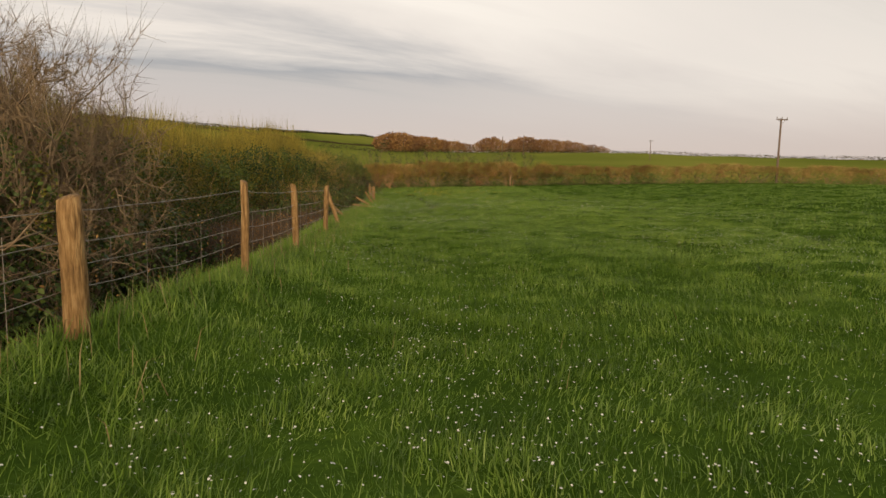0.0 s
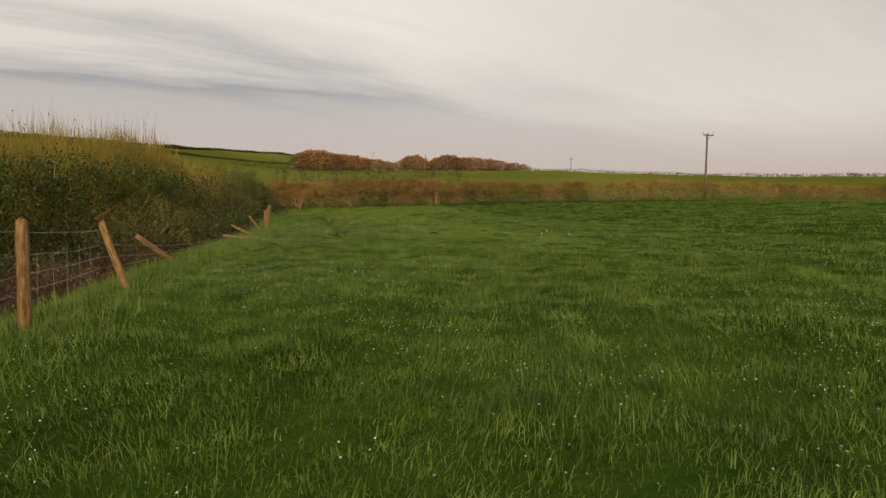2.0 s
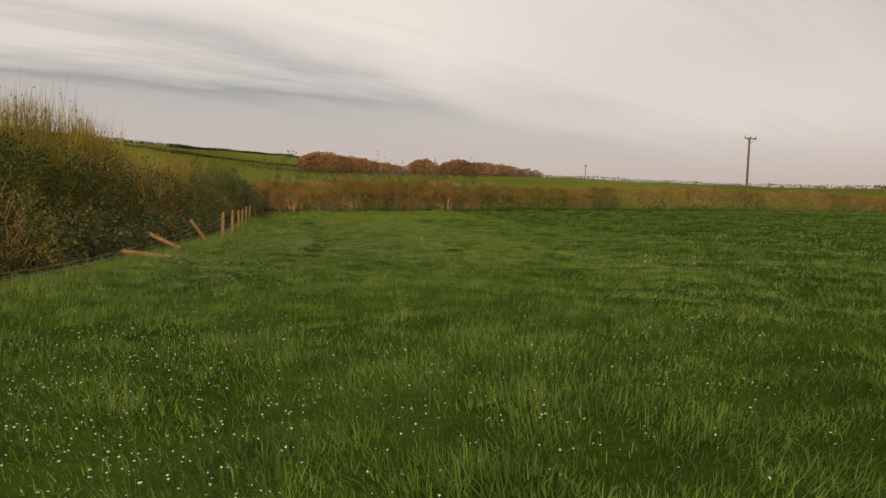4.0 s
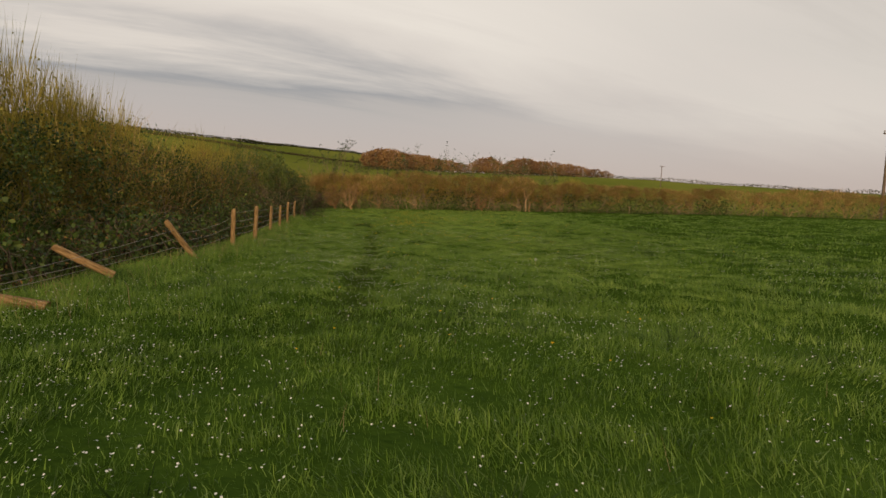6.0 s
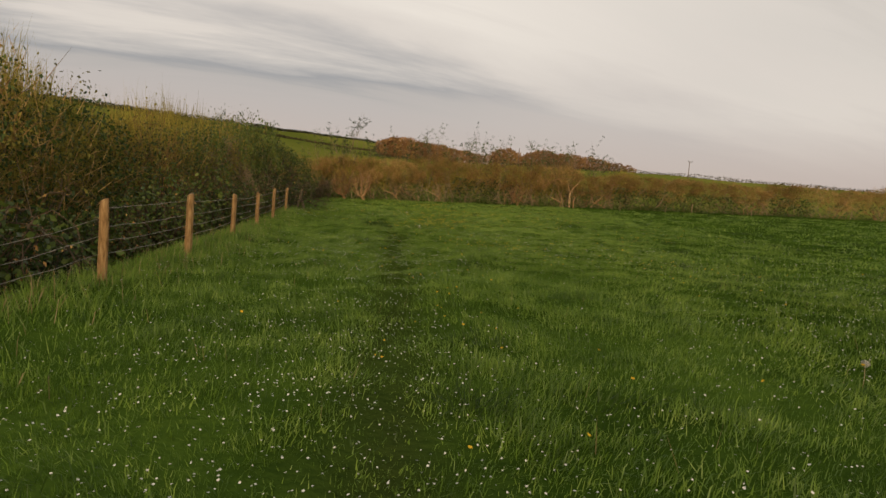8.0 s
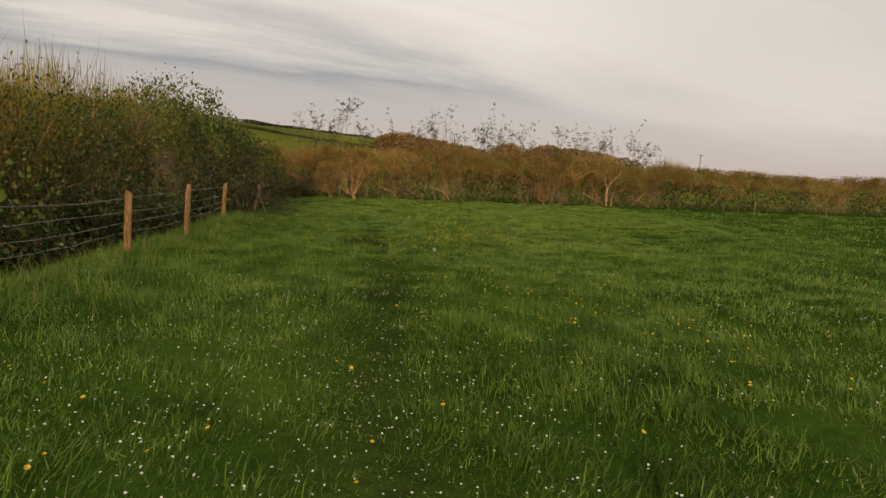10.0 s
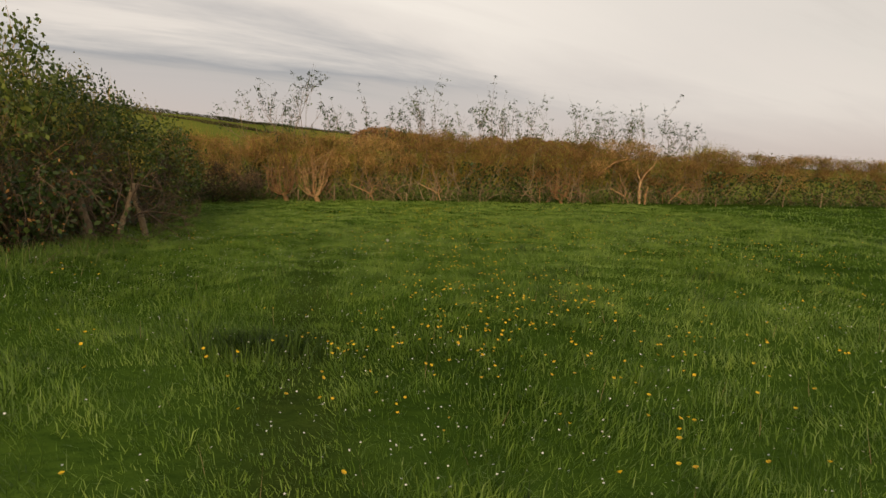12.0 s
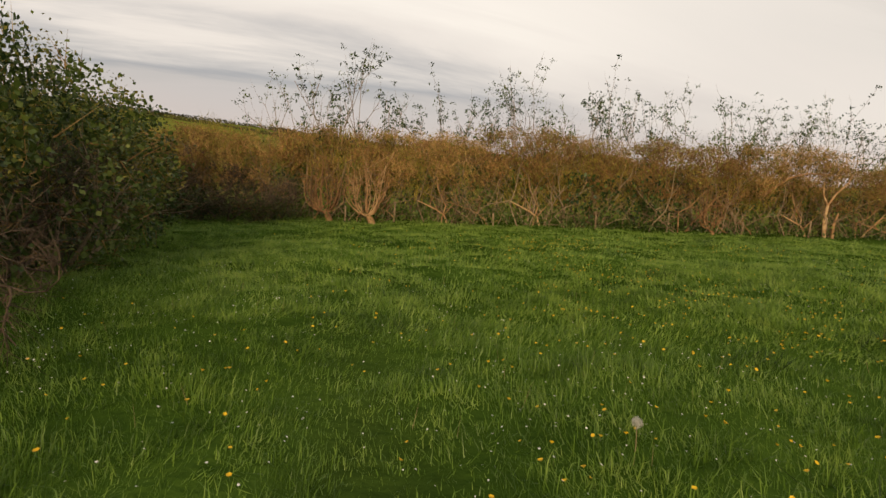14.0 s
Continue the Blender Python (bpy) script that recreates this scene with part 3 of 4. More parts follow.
def scrub_ivy(seed, h=2.5, r=1.2):
    """A thorn smothered in ivy: a close rounded coat of dark leaves, a few bare shoots, cut pale ends below."""
    rng = np.random.default_rng(seed)
    ob = thing("ivy_bush", "old thorn smothered in close dark green ivy", "bush", "scrub on the ditch bank")
    st, lf, bud, cut, tips = Heap(), Heap(), Heap(), Heap(), []
    for k in range(6):
        a = rng.uniform(0, 2 * np.pi)
        branch(st, rng, (.25 * math.cos(a), .25 * math.sin(a), -0.1), (0.45 * math.cos(a), 0.45 * math.sin(a), 1), h * .42, 0.03, 2, tips, bend=0.45, rise=.12, forks=(2, 3), spread=.9)
    clump("stemwork", st, M_BARK, ob)

    def shell(n, lo):
        d = rng.normal(size=(n, 3)); d /= np.linalg.norm(d, axis=1)[:, None]
        lump = 1 + 0.10 * np.sin(5 * d[:, 0] + seed) * np.sin(4 * d[:, 1]) + 0.08 * np.sin(8 * d[:, 2] + 6 * d[:, 1])
        return d, d * (lump * rng.uniform(lo, 1, n) ** .4)[:, None] * np.array([r, r, h * .5]) + np.array([0, 0, h * .49])

    d, c = shell(320, .8)
    lf.leaves(c[rng.integers(0, 320, 4400)] + rng.normal(size=(4400, 3)) * .08, .056, rng, slim=.8)
    clump("foliage", lf, M_LEAF, ob)
    # lighter leaf colour on the upper half paints the light on the crown
    d, c = shell(70, .8)
    c = c[c[:, 2] > .42 * h]
    bud.leaves(c[rng.integers(0, len(c), 1400)] + rng.normal(size=(1400, 3)) * .10, .046, rng)
    clump("bud_mass", bud, M_BUD, ob, "yellow-green upper growth")
    d, p = shell(420, .6)
    low = p[:, 2] < .62 * h
    d, p = d[low], p[low]
    e = d * .5 + rng.normal(size=p.shape) * .45 + [0, 0, .1]
    cut.spikes(p, p + e * rng.uniform(.12, .40, len(p))[:, None], rng.uniform(.004, .009, len(p)), rng)
    k = 9
    a = rng.uniform(0, 2 * np.pi, k)
    q = np.stack([.5 * r * np.cos(a), .5 * r * np.sin(a), np.full(k, .88 * h)], 1)
    cut.spikes(q, q + np.stack([.08 * rng.normal(size=k), .08 * rng.normal(size=k), rng.uniform(.18, .42, k)], 1), .006, rng)
    clump("shoot_tangle", cut, M_TWIG, ob, "bare purple-brown shoots")
    return ob


def scrub_bramble(seed, h=1.3, r=1.1):
    """An arching bramble and ivy mound."""
    rng = np.random.default_rng(seed)
    ob = thing("bramble_bush", "dark green bramble mound with arching brown canes", "bush", "scrub on the ditch bank")
    st, lf, old = Heap(), Heap(), Heap()
    P = []
    for k in range(46):
        a, L = rng.uniform(0, 2 * np.pi), rng.uniform(0.5, 1.0)
        t = np.linspace(0, 1, 8)
        x, z = 0.25 * rng.uniform(-1, 1) + r * L * t, h * L * (np.sin(np.pi * (0.08 + 0.72 * t)) * 1.02)
        pts = np.stack([x * math.cos(a), x * math.sin(a), z - 0.1], 1) + rng.normal(size=(8, 3)) * 0.05
        st.tube(pts, np.linspace(0.009, 0.003, 8), 4)
        P.append(pts)
    P = np.concatenate(P)
    clump("cane_tangle", st, M_CANE, ob)
    n = 2300
    lf.leaves(P[rng.integers(0, len(P), n)] + rng.normal(size=(n, 3)) * 0.11, 0.066, rng, slim=0.75)
    clump("foliage", lf, M_LEAF, ob)
    n = 260
    old.leaves(P[rng.integers(0, len(P), n)] + rng.normal(size=(n, 3)) * 0.12, 0.05, rng)
    clump("dead_foliage", old, M_RUST, ob, "withered brown leaves")
    return ob


def scrub_dead(seed, h=0.95, r=1.0):
    """A brown tangle of bracken, dock and bare stalks."""
    rng = np.random.default_rng(seed)
    ob = thing("dead_thicket", "brown tangle of withered stalks and bare twigs", "bush", "scrub on the ditch bank")
    st, lf = Heap(), Heap()
    n = 1700
    a, q = rng.uniform(0, 2 * np.pi, n), np.sqrt(rng.uniform(0, 1, n))
    p = np.stack([q * r * np.cos(a), q * r * np.sin(a), rng.uniform(-0.05, 0.6, n) * h], 1)
    d = rng.normal(size=(n, 3)) * 0.6 + np.array([0, 0, 0.9])
    st.spikes(p, p + d * rng.uniform(0.15, 0.42, n)[:, None], rng.uniform(0.003, 0.007, n), rng)
    clump("stalk_tangle", st, M_CANE, ob)
    n = 1300
    a, q = rng.uniform(0, 2 * np.pi, n), np.sqrt(rng.uniform(0, 1, n))
    lf.leaves(np.stack([q * r * np.cos(a), q * r * np.sin(a), rng.uniform(0, 0.95, n) * h * np.sqrt(1 - 0.6 * q * q)], 1), 0.05, rng)
    clump("withered_foliage", lf, M_RUST, ob)
    return ob


def bare_tree(seed, h=3.2, label="bare spreading hawthorn with pale crooked branches", twig=M_BARK):
    rng = np.random.default_rng(seed)
    ob = thing("bare_tree", label, "tree", "bare trees over the ditch")
    st, tips, tw = Heap(), [], Heap()
    for k in range(6):
        branch(st, rng, (0.1 * k, 0.1 * rng.normal(), -0.1), (0.5 * rng.normal(), 0.5 * rng.normal(), 1), h * 0.42, 0.034, 3, tips, bend=0.65, rise=0.12, forks=(3, 4), spread=0.8, thin=0.62)
    clump("branchwork", st, twig, ob)
    p = np.array([t[0] for t in tips]); d = np.array([t[1] for t in tips])
    p, d = np.repeat(p, 4, 0), np.repeat(d, 4, 0)
    d = d + rng.normal(size=d.shape) * 0.75
    tw.spikes(p, p + d * rng.uniform(0.10, 0.26, len(p))[:, None], 0.003, rng)
    clump("twig_mass", tw, twig, ob)
    return ob


KINDS = {"w": (scrub_willow, ((1, 2.6, 1.2), (2, 2.9, 1.3), (3, 2.4, 1.15))),
         "h": (scrub_thorn, ((9, 2.4, 1.15), (10, 2.1, 1.2), (12, 2.6, 1.1))),
         "b": (scrub_bramble, ((4, 1.3, 1.1), (5, 1.6, 1.2), (6, 1.1, 1.0))),
         "i": (scrub_ivy, ((13, 2.5, 1.2), (14, 2.2, 1.2), (15, 2.7, 1.2))),
         "d": (scrub_dead, ((7, .95, 1.0), (8, .95, 1.0)))}
grown = {}


def plant(kind, x, y, size=1.0, tall=1.0, which=None):
    """The first of a kind is built on its spot, the next are copies of it."""
    make, forms = KINDS[kind]
    k = which if which is not None else int(rng.integers(0, len(forms)))
    turn = float(rng.uniform(0, 6.28))
    if (kind, k) not in grown:
        grown[kind, k] = make(*forms[k])
        return stand(grown[kind, k], x, y, turn, size, tall, 0.08)
    return again(grown[kind, k], x, y, turn, size, tall, 0.08)


rng = np.random.default_rng(11)
TOP = ([0, 11.5, 13.6, 16, 18, 21, 27, 30, 32, 34, 36, 39, 41, 42.3, 43, 44, 46, 48, 54], [2.3, 2.2, 2.1, 2.05, 2.15, 2.35, 2.75, 2.95, 2.8, 2.45, 1.85, 1.95, 2.6, 2.75, 2.4, 2.3, 2.2, 2.0, 1.6])


def bank_row(kind, off, y, share):
    """A bush whose top follows the ragged height of the bank's scrub."""
    x = float(fence_x(y)) - off + rng.uniform(-.25, .25)
    k = int(rng.integers(0, 3))
    top = 0.4 + (float(np.interp(y, *TOP)) - 0.4) * min(1.35, abs(x + 0.2) / 6.3) * share
    size = float(rng.uniform(.95, 1.08))
    tall = (top - float(land(x, y))) / (KINDS[kind][1][k][1] * 0.97 * size) * rng.uniform(.95, 1.04)
    plant(kind, x, y, size, tall, k)


# rows begin behind the start; those unseen bushes are added to shade the near bank
y = -8.0
while y < 54:
    gap = float(np.interp(y, [0, 12, 18, 26, 36, 41, 43, 54], [2.7, 2.9, 2.9, 2.3, 1.9, 1.3, 0.6, .7]))
    front = "i" if y > 42.5 or rng.uniform() < (.6 if 16 < y < 29 else .25) else "h"
    bank_row(front, gap + 0.9, y, float(np.interp(y, [18, 22, 33, 36, 41, 43], [.40, .52, .52, .66, .74, .9])))
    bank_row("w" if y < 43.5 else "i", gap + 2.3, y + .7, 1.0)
    y += 1.75
y = -7.0
while y < 54:
    fx = float(fence_x(y))
    gap = float(np.interp(y, [0, 12, 18, 26, 36, 41, 43, 54], [2.4, 2.6, 2.3, 1.7, 1.4, .9, 0.1, .1]))
    kind = "d" if (12 < y < 19 and rng.uniform() < 0.75) else "b"
    if y < 42:
        plant(kind, fx - gap + rng.uniform(-.2, .2), y, rng.uniform(.8, 1.1))
    if kind == "d" and y < 20:
        plant("d", fx - gap + 1.0, y + .5, rng.uniform(.7, .9))
    y += 1.4
for x, y, s, k in ((-5.4, 8.2, 1.05, 1), (-5.9, 9.7, 1.05, 3), (-6.3, 11.3, 1.0, 6), (-5.5, 6.8, 1.0, 10), (-5.3, 9.0, 1.0, 11), (-5.7, 10.5, 1.05, 2), (-7.0, 41.0, 1.0, 5)):
    stand(bare_tree(30 + k), x, y, y, s, 1.6 if y < 20 else 1.2)


def drooping_limbs(seed, x, y):
    """Old pale limbs that sweep out of the scrub and hang over the ditch."""
    rng = np.random.default_rng(seed)
    ob = thing("fallen_tree", "pale lichen-covered bare limbs hanging over the ditch", "tree", "bare trees over the ditch")
    for k in range(6):
        hp = Heap()
        branch(hp, rng, (-.25 + .06 * k, .2 * rng.normal(), .05 + .13 * k), (1.0, .35 * rng.normal(), .75 - .12 * k), rng.uniform(.75, 1.0), .026, 2, [], bend=.5, rise=-.10, forks=(2, 4), thin=.66, sides=6, spread=.75)
        whole("limb", hp.mesh("limb"), M_BARK, ob)
    return stand(ob, x, y, 0, 1.0, 1.0, 0.0)


drooping_limbs(61, -4.5, 6.5)
drooping_limbs(62, -4.8, 7.7)

plant("h", -5.0, 22.3, 1.0, .85, 1)
plant("h", -5.1, 20.5, .9, .8, 0)
for x, y, s, k in ((-6.35, 43.7, .66, 7), (-6.7, 45.3, .6, 8), (-8.2, 53.4, .62, 9), (-9.4, 52.9, .66, 10), (-10.7, 52.6, .7, 11), (-7.3, 54.2, .5, 12)):
    stand(bare_tree(40 + k, label="tangled bare thorn with purple-brown twigs", twig=M_CANE), x, y, y, s)


for x, y in ((-7.6, 53.6), (-8.8, 52.9), (-10.0, 52.2), (-11.0, 51.6)):      # dark growth in the shaded corner
    plant("b", x, y, .75, .75)


for x, y, top in ((-7.0, 44.7, 2.1), (-6.95, 46.3, 2.1), (-7.6, 48.0, 1.9)):     # ivy closing the bank's end
    plant("i", x, y, .95, (top - float(land(x, y))) / 2.45, 0)


def trunk(base, top, r, seed):
    """A stout leaning thorn trunk, lichen-pale, with stubs of cut side shoots."""
    k = np.random.default_rng(seed)
    ob = thing("old_thorn_tree", "stout leaning thorn tree mottled with pale lichen", "tree", "old thorn trees at the bank")
    hp = Heap()
    a, c = np.array(base, float), np.array(top, float)
    s = np.linspace(0, 1, 8)[:, None]
    pts = (c - a) * s + k.normal(size=(8, 3)) * .012
    pts[0] = 0
    hp.tube(pts, np.linspace(r, r * .62, 8) * k.uniform(.9, 1.1, 8), 9)
    whole("trunk", hp.mesh("trunk"), M_BARK, ob)
    for j in (4, 5, 6, 7):
        st = Heap()
        e = k.normal(size=3) * .22 + np.array([0.05, -.05, .2])
        st.tube([pts[j], pts[j] + e * .5, pts[j] + e + k.normal(size=3) * .04], [r * .28, r * .2, r * .08], 6)
        whole("side_shoot", st.mesh("side_shoot"), M_CANE, ob)
    ob.location = a
    return ob


for n, (x, y, dx, dy, h) in enumerate(((-5.95, 43.35, -.30, .1, .95), (-5.72, 43.55, .10, .25, .85), (-5.6, 44.2, -.25, 0, .8))):
    z = float(land(x, y)) - .08
    trunk((x, y, z), (x + dx, y + dy, z + h), (.07, .045, .05)[n], 90 + n)

# ---- hedge across the end of the field ----


def hedge_length(seed, w=2.5, dep=1.3, h=2.0, fine=1.0):
    """A length of flailed hawthorn hedge: pale leaning stems, brown twigs, a few fresh leaves."""
    rng = np.random.default_rng(seed)
    ob = thing("hedge", "trimmed hawthorn hedge with pale cut stems and brown twigs", "hedge", "hedge along the field end")
    st, tw, lf, old = Heap(), Heap(), Heap(), Heap()
    for k in range(int(26 * fine)):
        x0 = rng.uniform(-w / 2, w / 2)
        lean = rng.normal() * 0.35
        pts = [np.array([x0, rng.uniform(-.35, .3) * dep, -0.1])]
        d = np.array([lean, rng.normal() * 0.1, 1.0])
        L = h * rng.uniform(0.55, 1.0)
        for j in range(5):
            d = d + rng.normal(size=3) * 0.42
            d[2] = max(d[2], 0.35)
            pts.append(pts[-1] + d / np.linalg.norm(d) * L / 5)
        st.tube(pts, np.linspace(0.014, 0.005, 6) * rng.uniform(0.6, 1.4), 5)
        for j in range(5):
            c = pts[rng.integers(1, 6)]
            e = rng.normal(size=3) * 0.5 + np.array([0, -0.2, 0.6])
            st.tube([c, c + e * 0.2, c + e * 0.38 + rng.normal(size=3) * 0.05], [0.008, 0.006, 0.003], 4)
    clump("stemwork", st, M_BARK, ob)
    for k in range(3 if fine == 1 else 3):
        bold = Heap()
        x0, s = rng.uniform(-w / 2, w / 2), rng.choice((-1, 1))
        pts, d = [np.array([x0, -dep * rng.uniform(.0, .4), -0.1])], np.array([s * rng.uniform(0, .9), 0, 1.0])
        for j in range(6):
            d = d + rng.normal(size=3) * np.array([.4, .12, .25])
            d[2] = max(d[2], .3)
            pts.append(pts[-1] + d / np.linalg.norm(d) * h * rng.uniform(.08, .15))
        bold.tube(pts, np.linspace(.026, .010, 7) * rng.uniform(.6, 1.2), 6)
        for j in (2, 3, 4):
            e = np.array([rng.normal() * .3, -.06, rng.uniform(.1, .4)])
            bold.tube([pts[j], pts[j] + e * .5 + rng.normal(size=3) * .03, pts[j] + e], [.014, .010, .005], 5)
        whole("stem", bold.mesh("stem"), M_HEDGEWOOD, ob, "pale bent main stem")
    # growth sits in clumps, with dark hollows between
    m = 75
    C = np.stack([rng.uniform(-w / 2, w / 2, m), rng.uniform(-.55, .4, m) * dep, h * (.16 + .80 * rng.beta(1.9, .75, m))], 1)
    n = int(3200 * fine)
    p = C[rng.integers(0, m, n)] + rng.normal(size=(n, 3)) * (.15, .12, .09)
    d = rng.normal(size=(n, 3)) * (.55, .5, .45) + np.array([0, -.12, .62])
    tip = p + d * rng.uniform(0.10, 0.36, n)[:, None]
    tip[:, 2] = np.minimum(tip[:, 2], h * (1.0 + 0.07 * np.sin(p[:, 0] * 2.2 + seed)) + rng.normal(size=n) * 0.06)
    tw.spikes(p, tip, rng.uniform(0.003, 0.0075, n) / fine ** .7, rng)
    clump("twig_mass", tw, M_TWIG, ob)
    n = int(2100 * fine)
    high = C[C[:, 2] > .5 * h]
    lf.leaves(high[rng.integers(0, len(high), n)] + rng.normal(size=(n, 3)) * (.13, .12, .09), 0.062, rng)
    clump("foliage", lf, M_BUD, ob, "small yellow-green spring leaves")
    n = int(1400 * fine)
    deep = C[C[:, 2] < .8 * h]
    old.leaves(deep[rng.integers(0, len(deep), n)] + rng.normal(size=(n, 3)) * (.17, .12, .10), 0.055, rng)
    clump("dead_foliage", old, M_RUST, ob, "rust-brown dead leaves")
    # dark leaves added low inside the hedge, painting the shade of its hollows
    core = Heap()
    n = int(800 * fine)
    core.leaves(np.stack([rng.uniform(-w / 2, w / 2, n), rng.uniform(-.05 * dep, dep * .55, n), h * rng.uniform(0.02, 0.6, n)], 1), 0.10, rng, slim=.8)
    clump("ivy", core, M_LEAF, ob, "dark leaf fill inside the hedge, standing in for its shaded hollows")
    low = Heap()
    n = int(900 * fine)
    low.leaves(np.stack([rng.uniform(-w / 2, w / 2, n), rng.uniform(-dep * .95, dep * .95, n), np.abs(rng.normal(size=n)) * 0.17], 1), 0.06, rng, slim=0.7)
    clump("nettle_fringe", low, M_LEAF, ob, "dark green nettles at the foot")
    return ob


def hedge_y(x):
    return float(np.interp(x, [-14, -6, 0, 6, 20, 40, 70], [54.6, 55.2, 56.2, 56.8, 58.0, 60.5, 64.0]))


HEDGES = [hedge_length(s) for s in (41, 42, 43, 44, 45)] + [hedge_length(s, fine=.4) for s in (46, 47)]
x, n, cut = -13.2, 0, set()
while x < 66:
    t = math.atan2(hedge_y(x + 1) - hedge_y(x - 1), 2)
    size, tall = float(rng.uniform(0.97, 1.06)), float(rng.uniform(0.94, 1.04)) * float(np.interp(x, [-13, -6, 4, 8, 14, 70], [1.05, 1.1, 1.12, 1.0, .9, .84]))
    turn = t + (math.pi if rng.uniform() < 0.5 else 0)
    near = x < 20
    k = (n if n < 5 else int(rng.integers(0, 5))) if near else 5 + n % 2
    if k not in cut:
        cut.add(k)
        stand(HEDGES[k], x, hedge_y(x), turn, size, tall)
    else:
        again(HEDGES[k], x, hedge_y(x), turn, size, tall)
    x += 2.3
    n += 1


def coppice(seed):
    """A cut stool with a fan of pale upright shoots."""
    rng = np.random.default_rng(seed)
    ob = thing("coppice_stool", "old hedge stool with a fan of pale orange shoots", "shrub", "coppiced stools in the hedge")
    st = Heap()
    st.tube([(0.16, 0, -0.1), (0.10, 0, 0.12), (0, 0, 0.30)], [0.10, 0.085, 0.06], 8)
    for k in range(24):
        s = rng.uniform(-1, 1)
        pts = [np.array([s * .05, rng.normal() * .03, 0.24])]
        d = np.array([s * 2.4 - .4, -0.2 + rng.normal() * 0.25, rng.uniform(.05, .6)])
        L = rng.uniform(.12, .2)
        for j in range(7):
            d = d * np.array([0.64, 0.7, .95]) + np.array([rng.normal() * 0.16, rng.normal() * .10, 0.24])
            pts.append(pts[-1] + d / np.linalg.norm(d) * L)
            if j in (3, 5):
                e = rng.normal(size=3) * .3 + np.array([0, -.05, .35])
                st.tube([pts[-1], pts[-1] + e * .4, pts[-1] + e * .8], [.008, .006, .003], 4)
        st.tube(pts, np.linspace(0.017, 0.005, 8) * rng.uniform(.6, 1.25), 5)
    clump("shoot_fan", st, M_HEDGEWOOD, ob)
    return ob


for s, (x, y) in enumerate(((-6.35, 54.35), (-5.35, 54.5), (3.0, 55.6))):
    stand(coppice(60 + s), x, y, 0, (.95, 1.0, .7)[s])


def hedge_limb():
    """Pale limbs beside the thin place in the hedge: a forked stem and an arching branch."""
    ob = thing("hedge_limb", "pale forked thorn limb arching over a gap in the hedge", "branch")
    ob.location = (6.0, 56.05, float(land(6.0, 56.05)))
    for name, pts, r in (("forked_stem", [(0, 0, -.1), (-.06, 0, .45), (-.02, -.02, .8)], (.05, .042, .036)),
                         ("fork", [(-.02, -.02, .8), (.16, 0, 1.1), (.42, 0, 1.38), (.5, 0, 1.6)], (.032, .026, .02, .012)),
                         ("fork", [(-.02, -.02, .8), (-.14, 0, 1.05), (-.16, 0, 1.4)], (.026, .02, .01)),
                         ("arching_branch", [(-1.55, .05, .95), (-1.35, 0, 1.15), (-1.0, 0, 1.42), (-.55, 0, 1.56), (.1, 0, 1.55)], (.034, .032, .028, .022, .012)),
                         ("second_stem", [(.22, .05, -.1), (.2, .03, .3), (.27, 0, .62)], (.045, .035, .02))):
        hp = Heap()
        hp.tube(pts, r, 7)
        whole(name, hp.mesh(name), M_HEDGEWOOD, ob)


hedge_limb()


def stake(x, y, h, seed, label="short pale stake at the foot of the hedge"):
    ob = whole("hedge_stake", post_mesh("hedge_stake", h, .05, seed), M_BARK)
    tagged(ob, label, "stake", "stakes along the hedge")
    ob.location = (x, y, float(land(x, y)))
    ob.rotation_euler = (radians(seed % 5 - 2), radians(seed % 7 - 3), seed)


for s, x in enumerate((-8.0, -5.9, -4.75, -2.35, 0.2, 2.0, 3.9, 5.6, 6.0, 8.9, 11.5, 13.0, 16.5, 19.0, 22.5, 27.0, 31.0)):
    stake(x, hedge_y(x) - 0.72, 0.32 + 0.09 * (s % 3), 70 + s)


def sapling(seed, h=2.6, leafy=1.0, thick=0.02):
    """A slender young ash or elder above the hedge, with small loose leaf sprays."""
    rng = np.random.default_rng(seed)
    ob = thing("sapling", "slender sapling with sparse small leaves above the hedge", "tree", "saplings in the hedge")
    st, lf, tips = Heap(), Heap(), []
    for k in range(3):
        branch(st, rng, (0.12 * rng.normal(), 0.1 * rng.normal(), 0), (0.28 * rng.normal(), 0.15 * rng.normal(), 1), h * rng.uniform(0.55, 0.72), thick, 2, tips, bend=0.22, rise=0.35, forks=(3, 4), spread=0.6, thin=0.6, sides=5)
    clump("branchwork", st, M_BARK, ob)
    p = np.array([t[0] for t in tips])
    c = p[rng.permutation(len(p))[:85]]
    n = int(800 * leafy)
    lf.leaves(c[rng.integers(0, len(c), n)] + rng.normal(size=(n, 3)) * (.055, .055, .028), 0.078, rng, up=.8, slim=0.5)
    clump("foliage", lf, M_LEAF, ob)
    return ob


SAPS = [sapling(s, 3.3) for s in (81, 82, 83, 84)]
for n, (x, top) in enumerate(((-6.45, 3.8), (-7.6, 3.0), (-5.2, 3.1), (-4.2, 3.1), (-3.1, 3.0), (-1.7, 3.1), (-0.9, 3.2), (0.2, 3.6), (0.6, 3.4), (1.7, 3.3), (2.7, 3.0), (3.6, 3.0), (4.4, 3.5), (5.2, 3.2), (6.1, 3.0), (7.2, 3.6), (7.9, 3.1), (5.6, 3.1), (-2.4, 2.9))):
    y = hedge_y(x) + 0.5 + 0.4 * (n % 2)
    s = (top - float(land(x, y))) / 3.3 * 1.06
    if n < 4:
        stand(SAPS[n], x, y, n * 1.7, s)
    else:
        again(SAPS[n % 4], x, y, n * 1.7, s)
again(grown["w", 0], 9.4, 58.4, 1.0, .8, 1.25)
x, n_back = -11.5, 0
